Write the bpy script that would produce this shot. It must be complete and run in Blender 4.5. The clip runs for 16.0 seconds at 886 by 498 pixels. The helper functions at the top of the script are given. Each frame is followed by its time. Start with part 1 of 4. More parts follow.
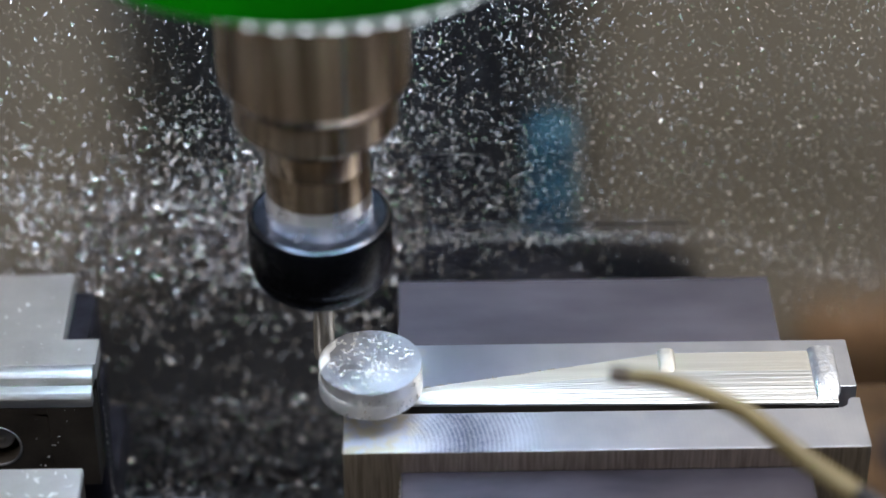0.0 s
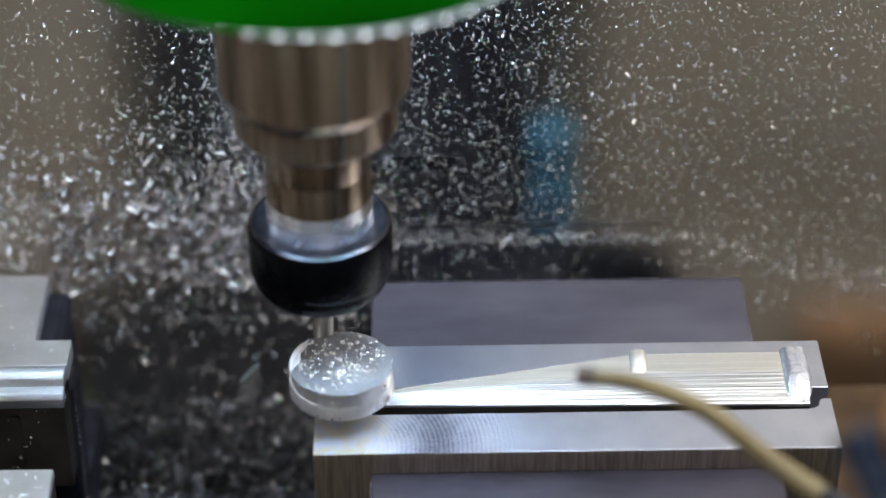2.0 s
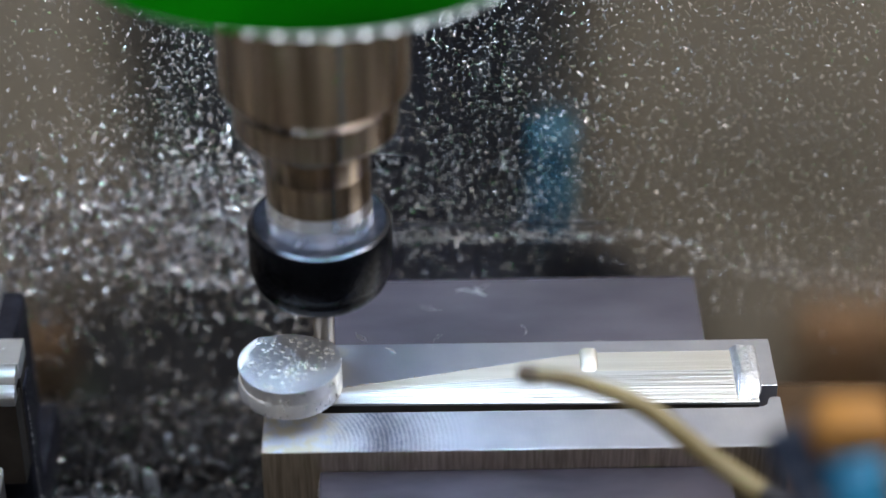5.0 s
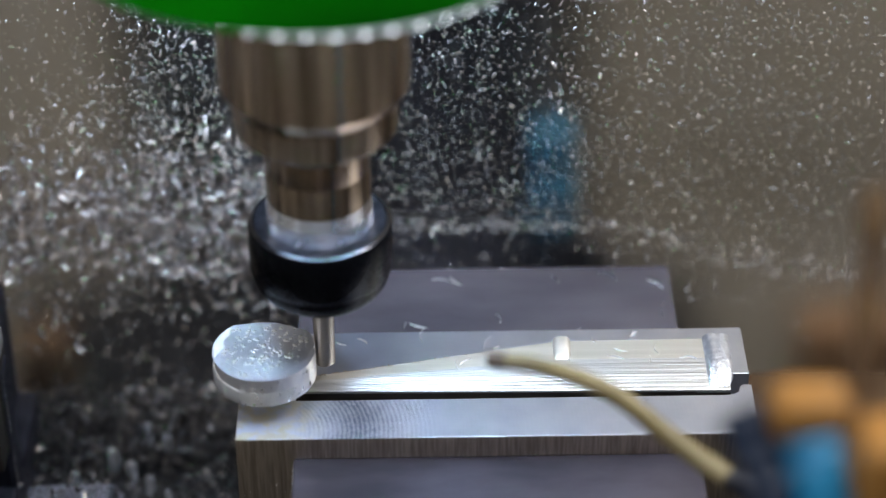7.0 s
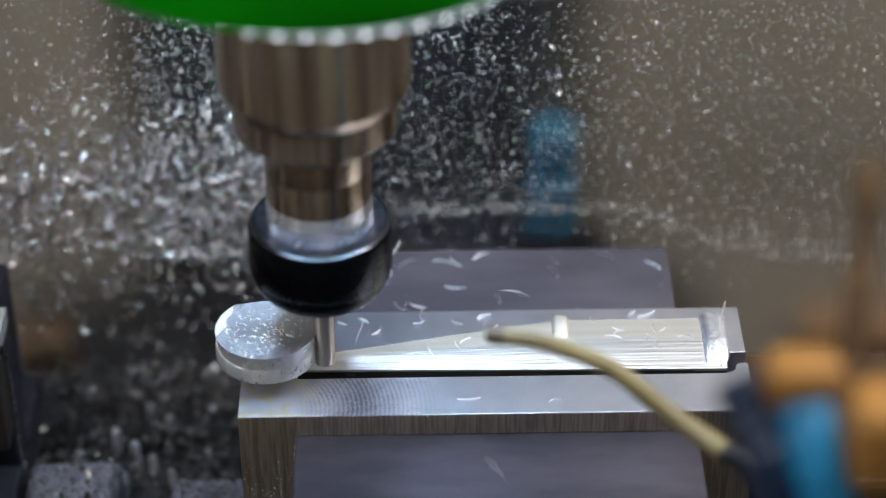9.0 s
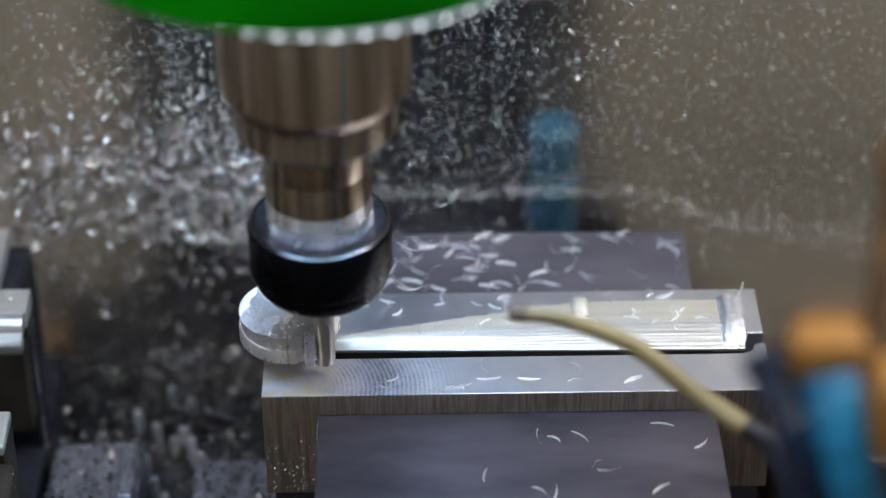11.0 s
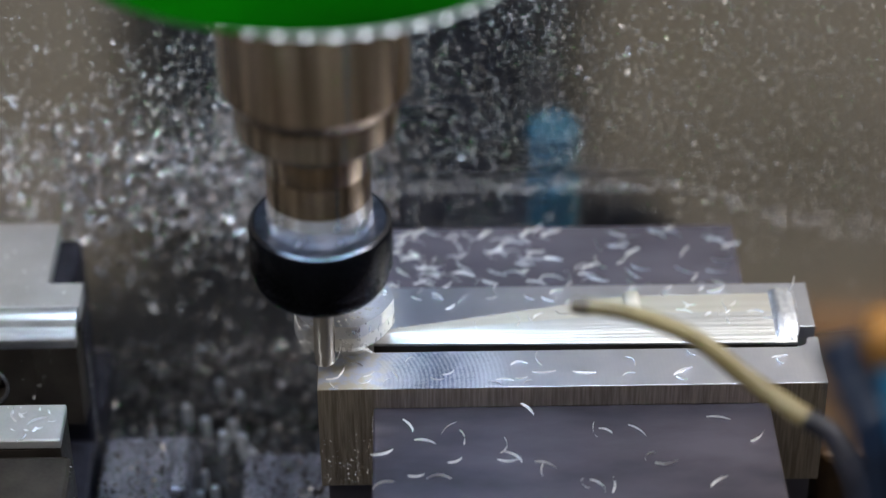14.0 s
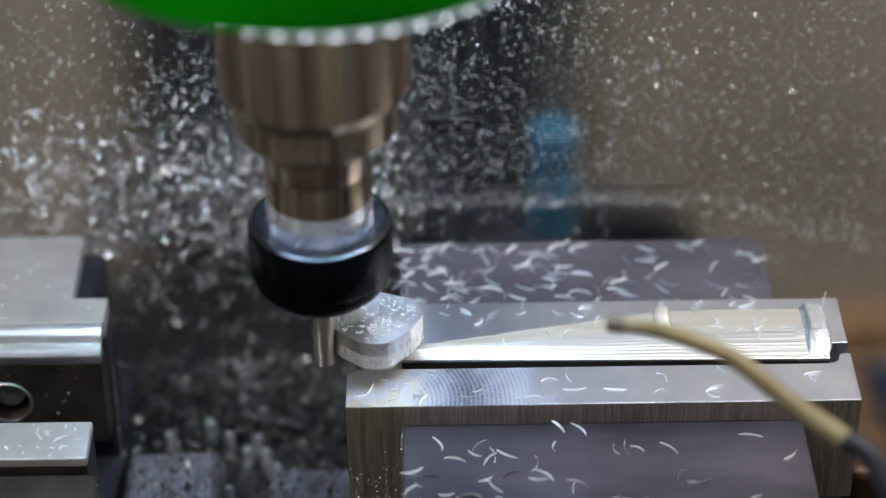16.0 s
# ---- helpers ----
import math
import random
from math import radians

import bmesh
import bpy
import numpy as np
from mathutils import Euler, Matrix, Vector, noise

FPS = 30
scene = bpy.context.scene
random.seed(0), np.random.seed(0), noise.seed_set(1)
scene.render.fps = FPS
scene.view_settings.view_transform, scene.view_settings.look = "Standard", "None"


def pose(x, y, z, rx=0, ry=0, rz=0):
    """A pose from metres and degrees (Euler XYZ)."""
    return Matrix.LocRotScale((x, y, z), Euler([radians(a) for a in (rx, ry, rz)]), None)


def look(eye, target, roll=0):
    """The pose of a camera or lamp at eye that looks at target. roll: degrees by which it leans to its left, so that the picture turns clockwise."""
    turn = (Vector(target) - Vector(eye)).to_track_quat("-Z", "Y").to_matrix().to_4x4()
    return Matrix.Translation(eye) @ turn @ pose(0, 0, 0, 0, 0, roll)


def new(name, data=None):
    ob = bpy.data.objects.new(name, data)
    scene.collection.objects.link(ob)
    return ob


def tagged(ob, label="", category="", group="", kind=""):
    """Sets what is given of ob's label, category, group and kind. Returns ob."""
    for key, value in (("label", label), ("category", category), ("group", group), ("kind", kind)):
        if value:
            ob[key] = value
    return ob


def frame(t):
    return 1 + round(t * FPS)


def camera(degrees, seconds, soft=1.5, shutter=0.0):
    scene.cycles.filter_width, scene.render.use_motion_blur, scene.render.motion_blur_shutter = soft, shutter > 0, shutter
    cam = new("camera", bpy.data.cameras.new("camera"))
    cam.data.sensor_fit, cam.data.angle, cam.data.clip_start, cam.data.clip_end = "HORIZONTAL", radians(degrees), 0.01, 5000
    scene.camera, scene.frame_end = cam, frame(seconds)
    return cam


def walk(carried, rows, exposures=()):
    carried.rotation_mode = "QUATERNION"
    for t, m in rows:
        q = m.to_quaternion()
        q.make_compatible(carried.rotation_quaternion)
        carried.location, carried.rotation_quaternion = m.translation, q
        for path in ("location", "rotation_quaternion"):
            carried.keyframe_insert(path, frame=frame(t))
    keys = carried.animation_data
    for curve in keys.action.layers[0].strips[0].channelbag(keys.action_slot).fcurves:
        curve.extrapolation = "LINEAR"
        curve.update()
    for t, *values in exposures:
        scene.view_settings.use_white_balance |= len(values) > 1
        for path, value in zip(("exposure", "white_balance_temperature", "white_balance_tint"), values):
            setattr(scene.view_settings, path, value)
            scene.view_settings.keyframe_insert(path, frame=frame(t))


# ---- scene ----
MM = 0.001
# ---- camera: a still tele lens above the milling table ----
cam = camera(21.22, 16.0, soft=1.3, shutter=0.4)
AIM = Matrix.Translation((0.03135, -0.56153, 0.44941)) @ pose(0, 0, 0, 0, 0, -0.472) @ pose(0, 0, 0, 90 - 35.66, 0, 0) @ pose(0, 0, 0, 0, 0, -0.522)
walk(cam, [(0, AIM), (16, AIM)])
cam.data.dof.use_dof = True
cam.data.dof.focus_distance = 0.716
cam.data.dof.aperture_fstop = 4.4

# travel of the table in mm: seconds, along the table, away from the eye
TABLE = [(0, 0, 0), (0.3, -0.35, 0.3), (0.5, -1.07, 0.44), (1, -3.7, 0.42), (1.5, -6.14, 0.15), (2, -8.64, -0.28),
         (2.5, -11.18, -0.72), (3, -13.76, -0.9), (3.5, -16.27, -0.71), (4, -18.82, -0.3), (6.5, -30.01, 4.62),
         (7, -31.64, 6.8), (7.5, -32.68, 9.32), (8, -33.04, 11.88), (8.5, -32.4, 14.6), (9, -31.5, 17.27),
         (10.25, -28.0, 23.6), (11.5, -22.65, 28.85), (12, -20.2, 30.7), (12.5, -17.1, 31.3), (13, -14.14, 31.33),
         (13.5, -11.08, 31.03), (14, -8.3, 29.7), (14.5, -5.82, 27.8), (15, -3.43, 25.74), (15.5, -1.21, 23.53), (16, 0.49, 21.31)]
SPINDLE = [(0, 2.1), (0.2, 1.6), (0.4, 0.5), (0.6, 0.05), (0.8, 0), (16, 0)]
RIDERS = []


def table_at(t):
    ts = [r[0] for r in TABLE]
    return (float(np.interp(t, ts, [r[1] for r in TABLE])), float(np.interp(t, ts, [r[2] for r in TABLE])))


# ---- light: assumed unseen ceiling lamps, a dim room, the lamp ring round the spindle ----
world = bpy.data.worlds.new("workshop_air")
scene.world = world
world.use_nodes = True
world.node_tree.nodes["Background"].inputs[0].default_value = (0.24, 0.27, 0.33, 1)
world.node_tree.nodes["Background"].inputs[1].default_value = 0.25


def area(name, eye, target, sx, sy, watts, colour):
    data = bpy.data.lights.new(name, "AREA")
    data.shape, data.size, data.size_y, data.energy, data.color = "RECTANGLE", sx, sy, watts, colour
    ob = new(name, data)
    ob.matrix_world = look(eye, target)
    return ob


# both lamps are assumed and stay out of view
area("assumed_ceiling_light", (-0.95, -0.62, 1.6), (0.0, 0.0, 0.0), 0.35, 1.2, 19, (0.97, 0.97, 1.0))
area("assumed_ceiling_light", (0.95, 0.10, 1.6), (0.05, 0.15, 0.0), 0.35, 1.2, 33, (0.98, 0.97, 0.97))
scene.view_settings.exposure = 0.03


# ---- materials ----
def nodes_of(name):
    m = bpy.data.materials.new(name)
    m.use_nodes = True
    return m, m.node_tree.nodes, m.node_tree.links, m.node_tree.nodes["Principled BSDF"]


def surface(name, a, b, rough=(0.4, 0.6), metal=0.0, scale=200.0, stretch=(1, 1, 1), bump=0.1, fine=1500.0, spec=0.5, detail=6.0, depth=0.0004):
    """Two-scale procedural surface: a broad tint of a and b, fine grain in the gloss and relief. Scales per metre."""
    m, n, l, p = nodes_of(name)
    tc = n.new("ShaderNodeTexCoord")
    mp = n.new("ShaderNodeMapping")
    mp.inputs["Scale"].default_value = stretch
    l.new(tc.outputs["Object"], mp.inputs[0])
    big = n.new("ShaderNodeTexNoise")
    big.inputs["Scale"].default_value, big.inputs["Detail"].default_value = scale, detail
    l.new(mp.outputs[0], big.inputs["Vector"])
    small = n.new("ShaderNodeTexNoise")
    small.inputs["Scale"].default_value, small.inputs["Detail"].default_value = fine, 4
    l.new(mp.outputs[0], small.inputs["Vector"])
    ramp = n.new("ShaderNodeValToRGB")
    ramp.color_ramp.elements[0].position, ramp.color_ramp.elements[1].position = 0.35, 0.68
    ramp.color_ramp.elements[0].color, ramp.color_ramp.elements[1].color = (*a, 1), (*b, 1)
    l.new(big.outputs[0], ramp.inputs[0])
    l.new(ramp.outputs[0], p.inputs["Base Color"])
    r = n.new("ShaderNodeMapRange")
    r.inputs["To Min"].default_value, r.inputs["To Max"].default_value = rough
    r.inputs["From Min"].default_value, r.inputs["From Max"].default_value = 0.3, 0.7
    l.new(small.outputs[0], r.inputs["Value"])
    l.new(r.outputs[0], p.inputs["Roughness"])
    p.inputs["Metallic"].default_value = metal
    p.inputs["Specular IOR Level"].default_value = spec
    if bump:
        bp = n.new("ShaderNodeBump")
        bp.inputs["Strength"].default_value, bp.inputs["Distance"].default_value = bump, depth
        l.new(small.outputs[0], bp.inputs["Height"])
        l.new(bp.outputs[0], p.inputs["Normal"])
    return m


ALU_TOP = surface("milled_aluminium", (0.60, 0.63, 0.72), (0.72, 0.74, 0.82), (0.30, 0.46), 1.0, 60, (1, 1, 1), 0.12, 2600)
ALU_ARM = surface("fresh_cut_aluminium", (0.52, 0.52, 0.51), (0.71, 0.705, 0.685), (0.30, 0.52), 0.85, 160, (0.045, 2.6, 2.6), 0.55, 560)
ALU_CROWN = surface("smooth_cut_aluminium", (0.63, 0.60, 0.53), (0.76, 0.73, 0.66), (0.40, 0.54), 0.8, 120, (0.05, 2.2, 2), 0.06, 900)
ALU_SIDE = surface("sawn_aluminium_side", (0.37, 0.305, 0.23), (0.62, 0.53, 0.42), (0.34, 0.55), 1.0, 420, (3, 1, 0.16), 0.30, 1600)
ALU_BURR = surface("torn_wet_aluminium", (0.60, 0.62, 0.68), (0.84, 0.86, 0.91), (0.28, 0.55), 0.9, 420, (1, 1, 1), 0.6, 700)
ALU_LIP = surface("milky_wet_aluminium", (0.80, 0.78, 0.73), (0.93, 0.91, 0.87), (0.22, 0.40), 0.4, 160, (1, 1, 0.5), 0.1, 700)
ALU_DISC = surface("wet_aluminium", (0.74, 0.74, 0.75), (0.93, 0.92, 0.90), (0.24, 0.44), 0.74, 220, (1, 1, 0.5), 0.12, 700)
CHIP = surface("bright_swarf", (0.93, 0.92, 0.91), (0.98, 0.98, 0.97), (0.2, 0.4), 0.2, 900, (1, 1, 1), 0.0, 2500)
# dim swarf: the shade low on the guard is put into its colour
CHIP_SHADED = surface("shade_grey_swarf", (0.14, 0.124, 0.112), (0.60, 0.53, 0.48), (0.3, 0.55), 0.7, 300, (1, 1, 1), 0.0, 2500)
CHIP_OLD = surface("dulled_swarf", (0.70, 0.63, 0.59), (0.98, 0.93, 0.90), (0.18, 0.38), 0.4, 400, (1, 1, 1), 0.0, 2500)
# darker copy of the swarf, coloured for the shade down on the table
CHIP_DARK = surface("shade_dark_swarf", (0.03, 0.028, 0.028), (0.13, 0.12, 0.115), (0.3, 0.55), 0.5, 300, (1, 1, 1), 0.0, 2500)
LUG = surface("wet_grey_steel", (0.15, 0.15, 0.18), (0.38, 0.38, 0.44), (0.2, 0.4), 0.7, 70, (1, 1, 1), 0.2, 900)
JAW = surface("ground_steel_jaw", (0.105, 0.097, 0.122), (0.175, 0.162, 0.196), (0.38, 0.50), 0.65, 45, (0.4, 1, 1), 0.08, 1800)
# front jaw: a darker copy of the rear jaw's steel
JAW_FRONT = surface("darker_jaw_steel", (0.056, 0.051, 0.066), (0.145, 0.130, 0.162), (0.30, 0.42), 0.8, 45, (0.4, 1, 1), 0.08, 1800)
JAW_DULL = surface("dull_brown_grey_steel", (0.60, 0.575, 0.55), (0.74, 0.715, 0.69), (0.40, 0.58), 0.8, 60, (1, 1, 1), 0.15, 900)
JAW_BRIGHT = surface("bright_pale_steel", (0.70, 0.68, 0.66), (0.93, 0.92, 0.90), (0.34, 0.55), 1.0, 160, (0.4, 2, 2), 0.25, 900)
# dark brown for the vise faces; on the trench wall it stands for shade
JAW_FACE = surface("dark_brown_metal", (0.026, 0.020, 0.015), (0.052, 0.042, 0.033), (0.4, 0.6), 0.2, 70, (1, 1, 1), 0.1, 900, 0.35)
CAST = surface("black_cast_iron", (0.008, 0.008, 0.012), (0.024, 0.023, 0.032), (0.3, 0.6), 0.0, 150, (1, 1, 1), 0.5, 700, 0.35)
TABLE_IRON = surface("stained_table_iron", (0.018, 0.018, 0.02), (0.06, 0.06, 0.065), (0.35, 0.6), 0.5, 80, (1, 1, 1), 0.3, 700)
NUT = surface("black_oxide_nut", (0.0025, 0.0025, 0.003), (0.004, 0.004, 0.005), (0.24, 0.30), 0.0, 90, (1, 1, 1), 0.0, 1500, 0.035)
NUT_RIM = surface("polished_black_steel", (0.055, 0.056, 0.066), (0.09, 0.092, 0.105), (0.2, 0.3), 1.0, 120, (1, 1, 1), 0.03, 1500)
NUT_CONE = surface("polished_collet_steel", (0.055, 0.057, 0.072), (0.10, 0.103, 0.125), (0.34, 0.44), 1.0, 300, (1, 1, 1), 0.05, 900)
# upright light and dark brown streaks stand for the room's reflections
STEEL = surface("turned_spindle_steel", (0.13, 0.090, 0.058), (0.46, 0.34, 0.235), (0.15, 0.25), 1.0, 210, (1, 1, 0.03), 0.10, 900)
STEEL_DARK = surface("turned_holder_steel", (0.13, 0.10, 0.072), (0.40, 0.315, 0.23), (0.16, 0.27), 1.0, 300, (1, 1, 0.03), 0.08, 900)
KNURL = surface("knurled_bright_steel", (0.80, 0.81, 0.85), (0.92, 0.93, 0.96), (0.25, 0.28), 1.0, 60, (1, 1, 1), 0.0, 300)
CARBIDE = surface("carbide_cutter", (0.46, 0.43, 0.39), (0.55, 0.52, 0.48), (0.40, 0.46), 1.0, 100, (1, 1, 0.1), 0.0, 900)
GREEN = surface("green_plastic", (0.0008, 0.27, 0.0012), (0.001, 0.34, 0.0015), (0.4, 0.55), 0.0, 40, (1, 1, 1), 0.05, 900, 0.12)
TAN = surface("yellowed_plastic_tube", (0.15, 0.112, 0.045), (0.26, 0.205, 0.095), (0.35, 0.5), 0.0, 60, (1, 1, 1), 0.05, 600)
TIP = surface("soiled_tube_end", (0.055, 0.036, 0.022), (0.12, 0.085, 0.05), (0.4, 0.6), 0.0, 120, (1, 1, 1), 0.05, 600)
NAVY = surface("navy_plastic", (0.002, 0.011, 0.035), (0.003, 0.018, 0.055), (0.35, 0.5), 0.0, 60, (1, 1, 1), 0.05, 600)
CYAN = surface("blue_plastic", (0.01, 0.20, 0.42), (0.02, 0.27, 0.50), (0.3, 0.5), 0.0, 60, (1, 1, 1), 0.05, 600)
ORANGE = surface("orange_plastic", (0.32, 0.15, 0.03), (0.42, 0.20, 0.045), (0.4, 0.55), 0.0, 60, (1, 1, 1), 0.05, 600)
AMBER = surface("dull_amber_plastic", (0.10, 0.058, 0.022), (0.15, 0.086, 0.034), (0.4, 0.6), 0.0, 60, (1, 1, 1), 0.05, 600)
MOSS = surface("dull_green_plastic", (0.02, 0.04, 0.022), (0.035, 0.06, 0.035), (0.4, 0.6), 0.0, 60, (1, 1, 1), 0.05, 600)
BROWN = surface("brown_brass", (0.075, 0.042, 0.02), (0.13, 0.075, 0.036), (0.4, 0.6), 0.4, 60, (1, 1, 1), 0.05, 600)
WOOD = surface("oiled_brown_wood", (0.16, 0.075, 0.027), (0.26, 0.128, 0.048), (0.4, 0.6), 0.0, 40, (0.3, 1, 2), 0.15, 400)
COLUMN = surface("black_machine_paint", (0.004, 0.004, 0.005), (0.008, 0.008, 0.010), (0.5, 0.7), 0.0, 30, (1, 1, 1), 0.1, 500, 0.2)
BLUE = surface("teal_plastic", (0.006, 0.050, 0.082), (0.010, 0.070, 0.110), (0.4, 0.6), 0.0, 40, (1, 1, 1), 0.05, 500)
WALL = surface("taupe_enclosure_paint", (0.42, 0.365, 0.28), (0.48, 0.42, 0.33), (0.5, 0.7), 0.0, 8, (1, 1, 1), 0.05, 200)
ROOM = surface("workshop_paint", (0.36, 0.355, 0.34), (0.44, 0.435, 0.42), (0.6, 0.8), 0.0, 3, (1, 1, 1), 0.05, 60)
TRAY = surface("stained_tray_paint", (0.07, 0.06, 0.045), (0.14, 0.12, 0.09), (0.4, 0.6), 0.0, 12, (1, 1, 1), 0.1, 200)
CONCRETE = surface("workshop_floor", (0.16, 0.15, 0.14), (0.24, 0.23, 0.21), (0.6, 0.8), 0.0, 4, (1, 1, 1), 0.1, 60)


def hazed_sheet():
    """Clear plastic, fogged by coolant mist: it blurs what lies behind and scatters a little light."""
    m, n, l, p = nodes_of("fogged_clear_plastic")
    tc = n.new("ShaderNodeTexCoord")
    big = n.new("ShaderNodeTexNoise")
    big.inputs["Scale"].default_value, big.inputs["Detail"].default_value = 22, 8
    l.new(tc.outputs["Object"], big.inputs["Vector"])
    fog = n.new("ShaderNodeMapRange")
    fog.inputs["From Min"].default_value, fog.inputs["From Max"].default_value = 0.3, 0.7
    fog.inputs["To Min"].default_value, fog.inputs["To Max"].default_value = 0.005, 0.023
    l.new(big.outputs[0], fog.inputs["Value"])
    mp = n.new("ShaderNodeMapping")
    mp.inputs["Scale"].default_value = (1, 1, 0.16)
    l.new(tc.outputs["Object"], mp.inputs[0])
    drip = n.new("ShaderNodeTexNoise")
    drip.inputs["Scale"].default_value, drip.inputs["Detail"].default_value = 260, 5
    l.new(mp.outputs[0], drip.inputs["Vector"])
    run = n.new("ShaderNodeMapRange")
    run.inputs["From Min"].default_value, run.inputs["From Max"].default_value = 0.55, 0.8
    run.inputs["To Min"].default_value, run.inputs["To Max"].default_value = 0.0, 0.08
    l.new(drip.outputs[0], run.inputs["Value"])
    total = n.new("ShaderNodeMath")
    l.new(fog.outputs[0], total.inputs[0])
    l.new(run.outputs[0], total.inputs[1])
    clear = n.new("ShaderNodeBsdfRefraction")
    clear.inputs["IOR"].default_value, clear.inputs["Roughness"].default_value = 1.15, 0.5
    p.inputs["Base Color"].default_value = (0.42, 0.39, 0.34, 1)
    p.inputs["Roughness"].default_value = 0.6
    mix = n.new("ShaderNodeMixShader")
    l.new(total.outputs[0], mix.inputs[0])
    l.new(clear.outputs[0], mix.inputs[1])
    l.new(p.outputs[0], mix.inputs[2])
    l.new(mix.outputs[0], n["Material Output"].inputs[0])
    return m


def lamp_material(name, power, colour):
    m, n, l, p = nodes_of(name)
    p.inputs["Emission Color"].default_value = (*colour, 1)
    p.inputs["Emission Strength"].default_value = power
    return m


def water():
    m, n, l, p = nodes_of("coolant_drop")
    p.inputs["Base Color"].default_value = (0.93, 0.94, 0.95, 1)
    p.inputs["Roughness"].default_value = 0.16
    p.inputs["Transmission Weight"].default_value = 0.35
    p.inputs["IOR"].default_value = 1.33
    return m


def swirl(base, name, centre, pitch, power):
    """The milled top again, with the arcs that a fly cutter leaves round a centre in metres."""
    m = base.copy()
    m.name = name
    n, l = m.node_tree.nodes, m.node_tree.links
    p = n["Principled BSDF"]
    tc = n.new("ShaderNodeTexCoord")
    mp = n.new("ShaderNodeMapping")
    mp.inputs["Location"].default_value = (-centre[0], -centre[1], 0)
    l.new(tc.outputs["Object"], mp.inputs[0])
    w = n.new("ShaderNodeTexWave")
    w.wave_type, w.rings_direction = "RINGS", "Z"
    w.inputs["Scale"].default_value = pitch
    xyz = n.new("ShaderNodeSeparateXYZ")
    l.new(tc.outputs["Object"], xyz.inputs[0])
    fade = n.new("ShaderNodeMapRange")
    fade.inputs["From Min"].default_value, fade.inputs["From Max"].default_value = 0.047, 0.066
    fade.inputs["To Min"].default_value, fade.inputs["To Max"].default_value = 1.0, 0.03
    l.new(xyz.outputs[0], fade.inputs["Value"])
    patch = n.new("ShaderNodeTexNoise")
    patch.inputs["Scale"].default_value = 130
    l.new(tc.outputs["Object"], patch.inputs["Vector"])
    both = n.new("ShaderNodeMath")
    both.operation = "MULTIPLY"
    enter = n.new("ShaderNodeMapRange")
    enter.inputs["From Min"].default_value, enter.inputs["From Max"].default_value = 0.022, 0.036
    l.new(xyz.outputs[0], enter.inputs["Value"])
    span = n.new("ShaderNodeMath")
    span.operation = "MULTIPLY"
    l.new(fade.outputs[0], span.inputs[0])
    l.new(enter.outputs[0], span.inputs[1])
    l.new(span.outputs[0], both.inputs[0])
    l.new(patch.outputs[0], both.inputs[1])
    force = n.new("ShaderNodeMath")
    force.operation = "MULTIPLY"
    force.inputs[1].default_value = power
    l.new(both.outputs[0], force.inputs[0])
    w.inputs["Distortion"].default_value, w.inputs["Detail"].default_value, w.inputs["Detail Scale"].default_value = 7.0, 4, 9
    l.new(mp.outputs[0], w.inputs["Vector"])
    bp = n.new("ShaderNodeBump")
    bp.inputs["Strength"].default_value, bp.inputs["Distance"].default_value = 0.35, 0.0002
    l.new(force.outputs[0], bp.inputs["Strength"])
    l.new(w.outputs["Fac"], bp.inputs["Height"])
    old = [k for k in p.inputs["Normal"].links]
    if old:
        l.new(old[0].from_socket, bp.inputs["Normal"])
    l.new(bp.outputs[0], p.inputs["Normal"])
    # the smeared end scatters more than the plain land
    sheen = p.inputs["Roughness"].links[0].from_socket
    torn = n.new("ShaderNodeMapRange")
    torn.inputs["From Min"].default_value, torn.inputs["From Max"].default_value = 0.022, 0.034
    torn.inputs["To Min"].default_value, torn.inputs["To Max"].default_value = 0.20, 0.0
    l.new(xyz.outputs[0], torn.inputs["Value"])
    duller = n.new("ShaderNodeMath")
    l.new(sheen, duller.inputs[0])
    l.new(torn.outputs[0], duller.inputs[1])
    l.new(duller.outputs[0], p.inputs["Roughness"])
    # a bluish tint along the arcs with darker torn grooves, and a dried brown coolant stain on the end that the disc
    # hangs over
    base = p.inputs["Base Color"].links[0].from_socket
    groove = n.new("ShaderNodeMath")
    groove.operation, groove.use_clamp = "MULTIPLY", True
    l.new(w.outputs["Fac"], groove.inputs[0])
    l.new(force.outputs[0], groove.inputs[1])
    veil = n.new("ShaderNodeMath")
    veil.operation = "MULTIPLY"
    veil.inputs[1].default_value = 0.40
    l.new(span.outputs[0], veil.inputs[0])
    cool = n.new("ShaderNodeMixRGB")
    cool.inputs["Color2"].default_value = (0.27, 0.30, 0.41, 1)
    l.new(veil.outputs[0], cool.inputs["Fac"])
    l.new(base, cool.inputs["Color1"])
    tint = n.new("ShaderNodeMixRGB")
    tint.inputs["Color2"].default_value = (0.17, 0.20, 0.30, 1)
    l.new(groove.outputs[0], tint.inputs["Fac"])
    l.new(cool.outputs[0], tint.inputs["Color1"])
    edge = n.new("ShaderNodeMapRange")
    edge.inputs["From Min"].default_value, edge.inputs["From Max"].default_value = 0.020, 0.033
    edge.inputs["To Min"].default_value, edge.inputs["To Max"].default_value = 1.0, 0.0
    l.new(xyz.outputs[0], edge.inputs["Value"])
    blot = n.new("ShaderNodeTexNoise")
    blot.inputs["Scale"].default_value, blot.inputs["Detail"].default_value = 240, 6
    l.new(tc.outputs["Object"], blot.inputs["Vector"])
    spot = n.new("ShaderNodeMapRange")
    spot.inputs["From Min"].default_value, spot.inputs["From Max"].default_value = 0.42, 0.60
    l.new(blot.outputs[0], spot.inputs["Value"])
    wet = n.new("ShaderNodeMath")
    wet.operation = "MULTIPLY"
